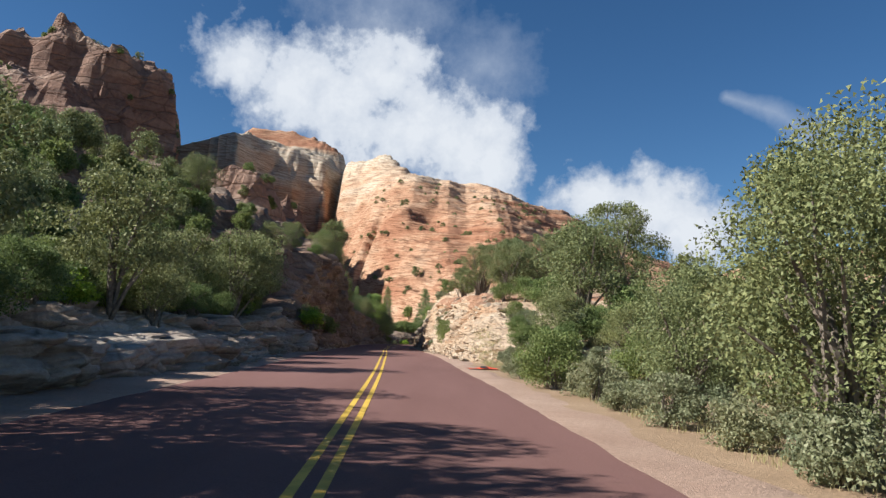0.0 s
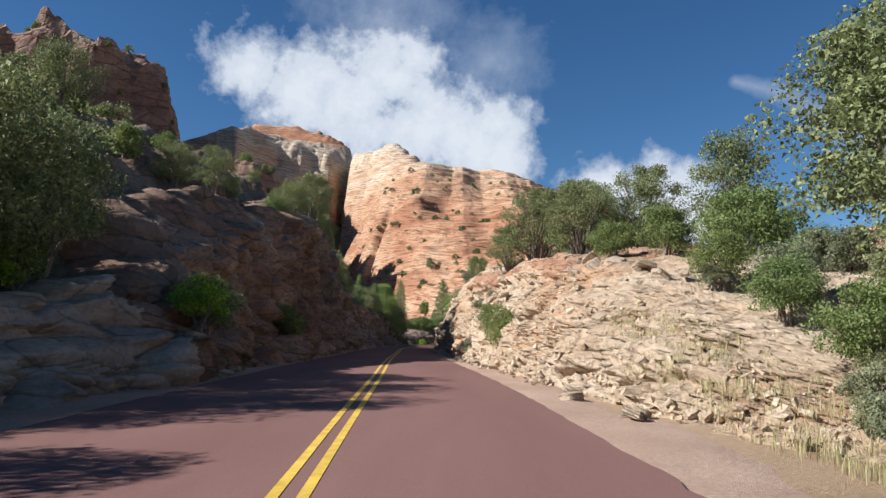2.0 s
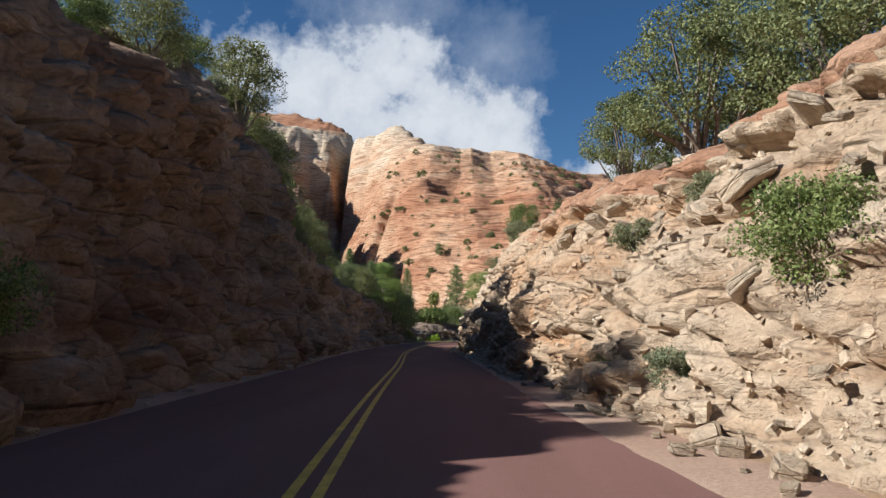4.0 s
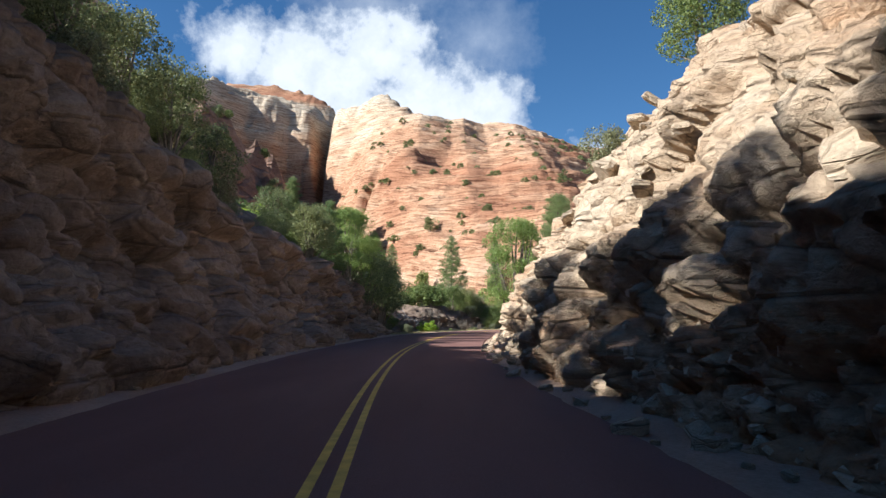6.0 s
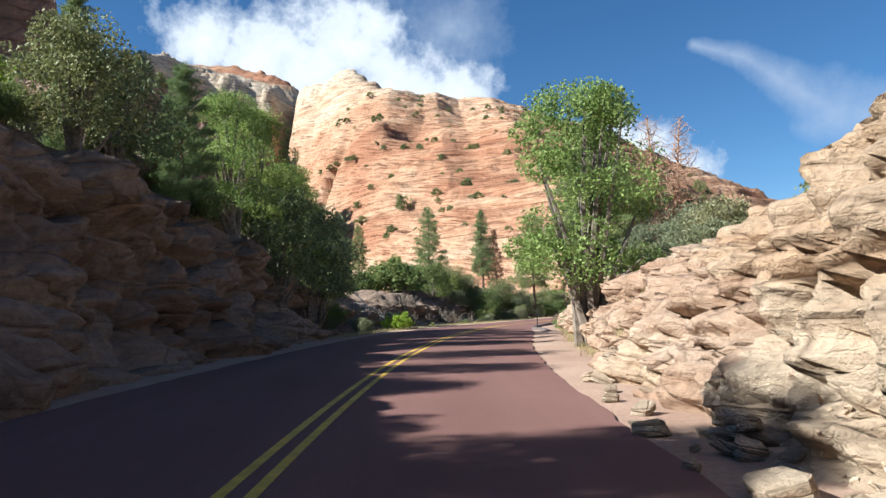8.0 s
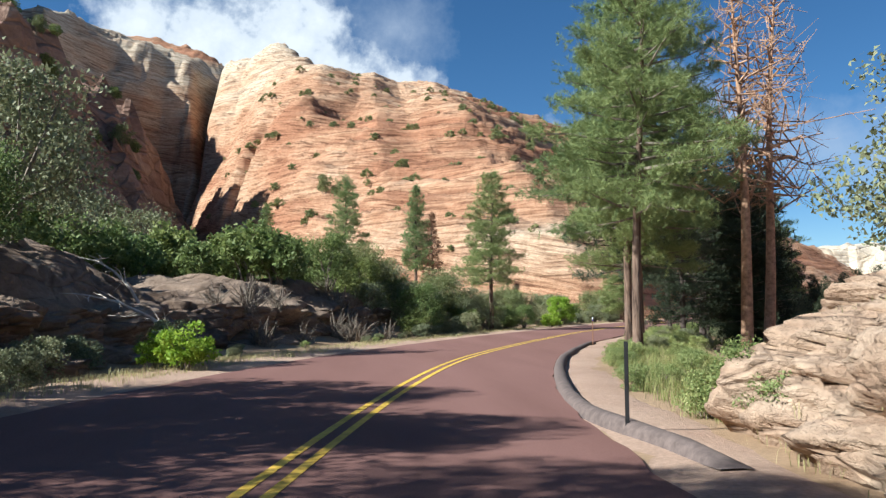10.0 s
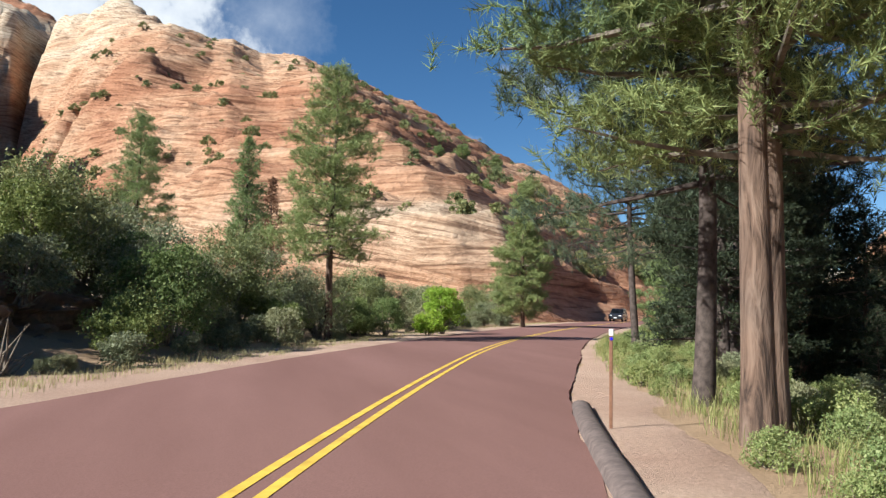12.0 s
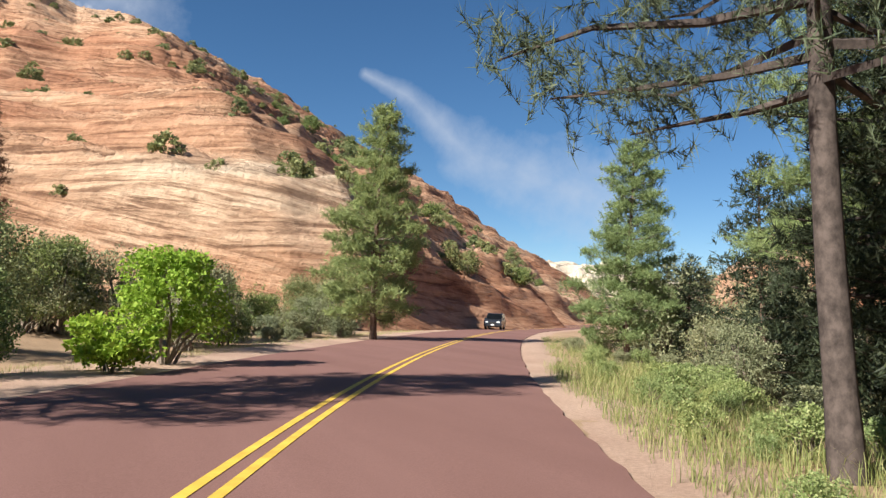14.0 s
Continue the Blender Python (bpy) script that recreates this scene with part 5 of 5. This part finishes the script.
for i in range(44):
    y, d = rs.uniform(146, 206), -rs.uniform(9.5, 32)
    if 155 < y < 174:
        d -= 4.5
    by_road(rs.choice([OAK_B, OAK_B, OAK, WILLOW]), y, d, rs.uniform(0.9, 1.4) if d < -14 else rs.uniform(0.7, 1.0), turn=rs.uniform(0, 360))
for i in range(40):
    x, y = rs.uniform(-75, -8), rs.uniform(225, 330)
    plant(rs.choice([OAK_FAR, JUNIPER_FAR, JUNIPER_FAR]), x, y, rs.uniform(1.0, 1.9), z=max(1.2, float(mountain_z(np.array([[x]]), np.array([[y]]))[0, 0])), turn=rs.uniform(0, 360))
for i in range(46):
    y, d = rs.uniform(176, 216), -rs.uniform(6.6, 13)
    by_road(rs.choice([WILLOW, WILLOW, SAGE_B, OAK_B]), y, d, rs.uniform(0.45, 0.75), turn=rs.uniform(0, 360))
# trees on the dark spur
for i in range(26):
    x, y = -rs.uniform(66, 118), rs.uniform(312, 400)
    plant(rs.choice([OAK_FAR, JUNIPER_FAR]), x, y, rs.uniform(1.2, 2.2), z=float(crag_z(np.array([[x]]), np.array([[y]]))[0, 0]) - 0.4, turn=rs.uniform(0, 360))
for i in range(30):
    x, y = -rs.uniform(172, 262), rs.uniform(420, 500)
    plant(rs.choice([OAK_FAR, JUNIPER_FAR]), x, y, rs.uniform(1.2, 2.0), z=float(crag_z(np.array([[x]]), np.array([[y]]))[0, 0]) - 0.6, turn=rs.uniform(0, 360))
# on the far slope beside the road
for i in range(40):
    x, y = rs.uniform(48, 120), rs.uniform(262, 400)
    z = float(mountain_z(np.array([[x]]), np.array([[y]]))[0, 0])
    if 2 < z < 60:
        plant(rs.choice([OAK_FAR, JUNIPER_FAR, JUNIPER_FAR]), x, y, rs.uniform(0.7, 1.4), z=z - 0.2, turn=rs.uniform(0, 360))
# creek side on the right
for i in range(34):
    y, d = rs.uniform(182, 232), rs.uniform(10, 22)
    by_road(rs.choice([SHADED_CONIFER, SHADED_CONIFER, WILLOW]), y, d, rs.uniform(0.6, 1.0), turn=rs.uniform(0, 360))
for i in range(40):
    y, d = rs.uniform(150, 250), rs.uniform(22, 60)
    by_road(rs.choice([OAK_FAR, JUNIPER_FAR]), y, d, rs.uniform(0.8, 1.4), turn=rs.uniform(0, 360))
# scrub on the mountain
count = 0
while count < 280:
    x, y = rs.uniform(-75, 118), 244 + 203 * rs.random() ** 1.3
    z = float(mountain_z(np.array([[x]]), np.array([[y]]))[0, 0])
    if 8 < z < 100:
        plant(SCRUB, x, y, rs.uniform(0.5, 1.4), z=z, turn=rs.uniform(0, 360))
        count += 1


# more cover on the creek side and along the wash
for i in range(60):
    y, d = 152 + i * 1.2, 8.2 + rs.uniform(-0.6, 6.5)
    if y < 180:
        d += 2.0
    kind_ = rs.choice([WILLOW, SHADED_CONIFER, SHADED_CONIFER, SAGE_B, SHADED_CONIFER]) if y > 180 else rs.choice([SAGE, SAGE, SAGE_B])
    by_road(kind_, y, d + (3.0 if kind_ == SHADED_CONIFER else 0), rs.uniform(0.35, 0.6) + 0.06 * max(0, d - 10), turn=rs.uniform(0, 360))


# ------------------------------------------------------------------ grass
def grass(name, spots, tall, mat, label, seed):
    """Blades in tufts, each blade one narrow bent face pair."""
    rng = np.random.RandomState(seed)
    v, f = [], []
    for (y0, y1, d0, d1, tufts) in spots:
        yy = rng.uniform(y0, y1, tufts)
        dd = rng.uniform(d0, d1, tufts)
        x_, y_ = beside(refit_y(yy), dd)
        z_ = surface_z(x_, y_)
        for cx, cy, cz in zip(x_, y_, z_):
            h0 = tall * rng.uniform(0.5, 1.3)
            for k in range(9):
                ang = rng.uniform(0, 6.283)
                h = h0 * rng.uniform(0.6, 1.2)
                lean_ = rng.uniform(0.2, 0.9) * h
                bx, by = cx + rng.normal() * 0.10, cy + rng.normal() * 0.10
                sx, sy = -math.sin(ang) * 0.004, math.cos(ang) * 0.004
                mx2, my2 = bx + math.cos(ang) * lean_ * 0.35, by + math.sin(ang) * lean_ * 0.35
                n = len(v)
                v += [(bx - sx, by - sy, cz - 0.05), (bx + sx, by + sy, cz - 0.05), (mx2 + sx, my2 + sy, cz + h * 0.6), (mx2 - sx, my2 - sy, cz + h * 0.6),
                      (bx + math.cos(ang) * lean_, by + math.sin(ang) * lean_, cz + h)]
                f += [(n, n + 1, n + 2, n + 3), (n + 3, n + 2, n + 4)]
    return tagged(mesh_object(name, v, f, mat), label, "grass", kind="stuff")


grass("verge_grass", [(148, 176, 4.3, 7.6, 2000), (176, 200, 3.95, 7.4, 2400), (200, 225, 4.6, 7.5, 400)], 0.29, GRASS, "tall yellow-green grass along the creek-side verge", 3)
grass("dry_grass", [(143, 230, -7.4, -5.6, 2200), (4, 46, 5.2, 6.8, 1100), (126, 147, 4.6, 6.5, 300)], 0.13, GRASS_DRY, "short dry grass at the road's edge", 4)


# ------------------------------------------------------------------ roadside things
def box(bm, x0, x1, y0, y1, z0, z1, bevel=0.0):
    r = bmesh.ops.create_cube(bm, size=1.0)
    for v in r["verts"]:
        v.co = Vector((x0 + (v.co.x + 0.5) * (x1 - x0), y0 + (v.co.y + 0.5) * (y1 - y0), z0 + (v.co.z + 0.5) * (z1 - z0)))
    if bevel:
        bmesh.ops.bevel(bm, geom=[e for e in bm.edges if e.verts[0] in r["verts"]], offset=bevel, segments=2, affect="EDGES")


def delineator(x, y, stake, tip, label, height, wide=0.09):
    root = new("marker_post")
    bm = bmesh.new()
    box(bm, -wide / 2, wide / 2, -0.015, 0.015, -0.3, height, 0.006)
    part("stake", bm, stake, root)
    if tip:
        bm = bmesh.new()
        box(bm, -0.025, 0.025, -0.02, 0.02, height - 0.075, height + 0.01, 0.004)
        part("white_tip", bm, tip, root, "white reflective tip")
        bm = bmesh.new()
        bmesh.ops.create_cone(bm, cap_ends=True, segments=16, radius1=0.02, radius2=0.02, depth=0.012, matrix=pose(0, -0.022, height - 0.11, 90, 0, 0))
        part("reflector", bm, BLUE, root, "round blue reflector")
    root.matrix_basis = pose(x, y, float(surface_z(np.float64(x), np.float64(y))), 0, 0, -20)
    return tagged(root, label, "marker post", "marker posts at the bend")


delineator(-1.25, 155.6, BLACK, None, "dark slim roadside marker post", 1.05, 0.05)
delineator(5.8, 178.0, BROWN, WHITE, "brown roadside marker post with white tip and blue reflector", 1.26, 0.04)


def tarp():
    """A red sheet laid on the verge with a dark heap on it."""
    root = new("tarp")
    rng = np.random.RandomState(2)
    nx, ny = 22, 14
    U, V = np.meshgrid(np.linspace(-0.75, 0.75, nx), np.linspace(-0.5, 0.5, ny), indexing="ij")
    z = 0.035 + 0.025 * fbm(U * 2.2, V * 2.2, U * 0, 3) + 0.07 * np.exp(-(((U - 0.25) / 0.3) ** 2 + ((V - 0.38) / 0.16) ** 2))
    mesh_object("sheet", np.stack([U + 0.25 * V + 0.04 * fbm(V * 3, U, U * 0, 2), V + 0.05 * fbm(U * 2, V, U * 0, 2), z], -1).reshape(-1, 3), grid_faces(nx, ny), RED, root, "", True)
    root.matrix_basis = pose(1.85, 32.3, float(surface_z(np.float64(1.85), np.float64(32.3))), 0, 0, 20)
    tagged(root, "crumpled orange-red tarpaulin lying on the gravel verge", "tarpaulin")
    bm = bmesh.new()
    bmesh.ops.create_icosphere(bm, subdivisions=3, radius=0.19)
    for v in bm.verts:
        k = 1 + 0.35 * noise.noise(v.co * 5) + 0.15 * noise.noise(v.co * 14)
        v.co = Vector((v.co.x * k * 1.2, v.co.y * k * 0.7, max(-0.02, v.co.z * k * 0.35)))
    me = bpy.data.meshes.new("debris")
    bm.to_mesh(me)
    bm.free()
    me.materials.append(BLACK)
    heap_ = new("debris", me)
    heap_.matrix_basis = pose(1.9, 32.5, root.matrix_basis.translation.z + 0.07, 0, 0, -45)
    tagged(heap_, "dark heap of debris lying on the red tarpaulin", "debris")


tarp()


def suv():
    """The dark car that comes round the far bend."""
    root = new("car")
    half, L = 0.93, 4.7
    side = [(-2.35, 0.42), (-2.38, 0.72), (-2.30, 1.02), (-2.22, 1.08), (-1.98, 1.66), (-1.75, 1.74), (0.15, 1.76), (0.42, 1.70), (1.05, 1.12), (2.05, 0.98), (2.30, 0.86), (2.36, 0.60), (2.32, 0.38), (1.95, 0.28), (-1.95, 0.28)]
    bm = bmesh.new()
    rows = []
    for x_, k in ((-half, 0.90), (-half * 0.98, 0.97), (-half * 0.78, 1.0), (0, 1.012), (half * 0.78, 1.0), (half * 0.98, 0.97), (half, 0.90)):
        row = []
        for (yy, zz) in side:
            inset = 1 - 0.16 * max(0, (zz - 1.0) / 0.75)
            row.append(bm.verts.new((x_ * inset, yy * (0.985 + 0.015 * k), 0.28 + (zz - 0.28) * (0.97 + 0.03 * k))))
        rows.append(row)
    for r0, r1 in zip(rows[:-1], rows[1:]):
        for i in range(len(side)):
            j = (i + 1) % len(side)
            bm.faces.new((r0[i], r1[i], r1[j], r0[j]))
    bm.faces.new(rows[0])
    bm.faces.new(rows[-1][::-1])
    bmesh.ops.recalc_face_normals(bm, faces=bm.faces[:])
    part("body", bm, CAR_PAINT, root)
    bm = bmesh.new()
    vs = [bm.verts.new(p) for p in ((-0.74, 0.47, 1.675), (0.74, 0.47, 1.675), (0.82, 1.06, 1.155), (-0.82, 1.06, 1.155))]
    bm.faces.new(vs)
    bmesh.ops.solidify(bm, geom=bm.faces[:], thickness=0.02)
    bmesh.ops.translate(bm, verts=bm.verts[:], vec=(0, 0.02, 0.03))
    part("windscreen", bm, CAR_GLASS, root)
    for s in (-1, 1):
        for (a0, a1, b0, b1) in ((-0.75, 0.12, -0.75, 0.72), (-1.72, -0.85, -1.95, -0.85)):
            bm = bmesh.new()
            vs = [bm.verts.new((s * 0.83, a0, 1.62)), bm.verts.new((s * 0.83, a1, 1.62)), bm.verts.new((s * 0.915, b1, 1.14)), bm.verts.new((s * 0.915, b0, 1.14))]
            bm.faces.new(vs if s < 0 else vs[::-1])
            bmesh.ops.solidify(bm, geom=bm.faces[:], thickness=0.02)
            part("side_window", bm, CAR_GLASS, root)
        bm = bmesh.new()
        box(bm, s * 0.62 - 0.17, s * 0.62 + 0.17, 2.22, 2.36, 0.74, 0.88, 0.03)
        part("headlight", bm, WHITE, root, "clear white headlight")
        bm = bmesh.new()
        box(bm, s * 1.0 - 0.09, s * 1.0 + 0.09, 0.72, 0.86, 1.08, 1.24, 0.03)
        part("mirror", bm, CAR_PAINT, root)
        bm = bmesh.new()
        box(bm, s * 0.66 - 0.02, s * 0.66 + 0.02, -1.5, 0.1, 1.76, 1.81, 0.01)
        part("roof_rail", bm, BLACK, root)
        for yy in (-1.42, 1.45):
            bm = bmesh.new()
            bmesh.ops.create_cone(bm, cap_ends=True, segments=24, radius1=0.36, radius2=0.36, depth=0.24, matrix=pose(s * 0.82, yy, 0.36, 0, 90, 0))
            bmesh.ops.bevel(bm, geom=[e for e in bm.edges], offset=0.03, segments=2, affect="EDGES")
            tyre = part("tyre", bm, BLACK, root)
            bm = bmesh.new()
            bmesh.ops.create_cone(bm, cap_ends=True, segments=18, radius1=0.22, radius2=0.20, depth=0.26, matrix=pose(s * 0.825, yy, 0.36, 0, 90, 0))
            part("rim", bm, METAL, tyre, "grey alloy rim")
    bm = bmesh.new()
    box(bm, -0.42, 0.42, 2.26, 2.385, 0.62, 0.84, 0.03)
    part("grille", bm, BLACK, root)
    bm = bmesh.new()
    box(bm, -0.86, 0.86, 2.2, 2.42, 0.36, 0.56, 0.05)
    part("bumper", bm, BLACK, root)
    bm = bmesh.new()
    box(bm, -0.18, 0.18, 2.41, 2.43, 0.46, 0.57, 0.004)
    part("plate", bm, WHITE, root, "small pale number plate")
    x_, y_ = beside(np.float64(256.0), np.float64(-2.0))
    root.matrix_basis = pose(float(x_), float(y_), float(level(256.0)) + 0.03, 0, 0, 180 - 40)
    return tagged(root, "dark grey sport-utility car on the road", "car")


suv()

# ------------------------------------------------------------------ loose stones under and on the right cut
STONES = []
for k in range(9):
    bm = bmesh.new()
    bmesh.ops.create_cube(bm, size=1.0)
    rng = np.random.RandomState(60 + k)
    for v in bm.verts:
        v.co = Vector((v.co.x * rng.uniform(0.7, 1.15), v.co.y * rng.uniform(0.7, 1.1), v.co.z * rng.uniform(0.55, 1.0)))
    bmesh.ops.bevel(bm, geom=bm.edges[:], offset=0.13, segments=1, affect="EDGES")
    for v in bm.verts:
        v.co += Vector(rng.normal(size=3)) * 0.03
    me = bpy.data.meshes.new("stone")
    bm.to_mesh(me)
    bm.free()
    me.materials.append(ROCK_STONE)
    STONES.append(me)
rs = random.Random(12)


def stone(parent, y, d, size, flat, lift=0.0, tip=None):
    x_, y_ = beside(refit_y(y), np.float64(d))
    z_ = float(surface_z(x_, y_)) + lift
    ob = new("stone", rs.choice(STONES))
    ob.parent = parent
    turn = pose(0, 0, 0, *(tip or (rs.uniform(-20, 20), rs.uniform(-20, 20))), rs.uniform(0, 360))
    ob.matrix_basis = Matrix.Translation((float(x_), float(y_), z_)) @ turn @ Matrix.Diagonal((size * rs.uniform(0.8, 1.3), size * rs.uniform(0.8, 1.3), size * flat, 1))


for i in range(150):        # at the foot
    y = rs.uniform(37, 124)
    f0 = float(np.interp(refit_y(y), RIGHT_Y, RIGHT_F))
    s = 0.10 + 0.34 * rs.random() ** 2.5
    stone(BANK_R, y, f0 - 0.75 + rs.random() ** 1.5 * 1.0, s, rs.uniform(0.45, 0.8), s * 0.12)
for i in range(130):        # slabs lying in the face
    y = rs.uniform(46, 118)
    f0, w0 = float(np.interp(refit_y(y), RIGHT_Y, RIGHT_F)), float(np.interp(refit_y(y), RIGHT_Y, RIGHT_W))
    s = 0.25 + 0.5 * rs.random() ** 2
    stone(BANK_R, y, f0 + w0 * rs.uniform(0.15, 1.1), s, rs.uniform(0.3, 0.55), 0.12, (rs.uniform(-30, 30), rs.uniform(-45, -10)))
for i in range(60):         # on the left verge and ledge
    y = rs.uniform(4, 120)
    f0 = float(np.interp(refit_y(y), LEFT_Y, LEFT_F))
    s = 0.12 + 0.4 * rs.random() ** 2
    stone(BANK_LEDGE if y < 48 else BANK_L, y, -(f0 - 0.6 + rs.random() * 0.8), s, rs.uniform(0.45, 0.8), s * 0.15)



def rubble(name, host, count, y0, y1, u0, u1, small, large, mat, label, seed):
    """Angular chips strewn over a rock face, each resting in the surface."""
    rng = np.random.RandomState(seed)
    me = host.data
    n = len(me.polygons)
    c, nrm = np.empty(n * 3), np.empty(n * 3)
    me.polygons.foreach_get("center", c)
    me.polygons.foreach_get("normal", nrm)
    c, nrm = c.reshape(-1, 3), nrm.reshape(-1, 3)
    d, y = offset(c[:, 0], c[:, 1])
    top = np.interp(y, RIGHT_Y, RIGHT_H)
    h = (c[:, 2] - level(y)) / np.maximum(top, 0.5)
    near = d < np.interp(y, RIGHT_Y, RIGHT_F) + np.interp(y, RIGHT_Y, RIGHT_W) + 1.0
    pick = np.nonzero((y > y0) & (y < y1) & (h > u0) & (h < u1) & near & (np.abs(nrm[:, 2]) > 0.25))[0]
    pick = rng.choice(pick, count)
    corner = np.array([(a, b, e) for a in (-1, 1) for b in (-1, 1) for e in (-1, 1)], float) * 0.5
    size = small + (large - small) * rng.random_sample((count, 1, 1)) ** 3
    q = rng.normal(size=(count, 4))
    q /= np.linalg.norm(q, axis=1)[:, None]
    w_, x_, y_, z_ = q.T
    rot = np.stack([1 - 2 * (y_ * y_ + z_ * z_), 2 * (x_ * y_ - w_ * z_), 2 * (x_ * z_ + w_ * y_), 2 * (x_ * y_ + w_ * z_), 1 - 2 * (x_ * x_ + z_ * z_), 2 * (y_ * z_ - w_ * x_),
                    2 * (x_ * z_ - w_ * y_), 2 * (y_ * z_ + w_ * x_), 1 - 2 * (x_ * x_ + y_ * y_)], -1).reshape(-1, 3, 3)
    shape_ = corner[None] * rng.uniform(0.5, 1.4, (count, 1, 3)) * np.array([1.2, 0.9, 0.65]) + rng.uniform(-0.13, 0.13, (count, 8, 3))
    v = np.einsum("nij,nkj->nki", rot, shape_ * size) + c[pick][:, None, :]
    quads = np.array([(0, 1, 3, 2), (4, 6, 7, 5), (0, 4, 5, 1), (2, 3, 7, 6), (0, 2, 6, 4), (1, 5, 7, 3)])
    f = (quads[None] + 8 * np.arange(count)[:, None, None]).reshape(-1, 4)
    return tagged(mesh_object(name, v.reshape(-1, 3), f, mat, host), label, kind="stuff")


rubble("rubble", BANK_R, 2400, 37, 92, 0.02, 0.85, 0.04, 0.20, ROCK_STONE, "loose angular pale sandstone chips on the slope", 5)
rubble("rubble", BANK_R, 2600, 37, 126, -0.1, 0.16, 0.03, 0.20, ROCK_STONE, "small stones along the foot of the cut", 6)

for root in PATTERNS:
    for o in [*root.children_recursive, root]:
        bpy.data.objects.remove(o)
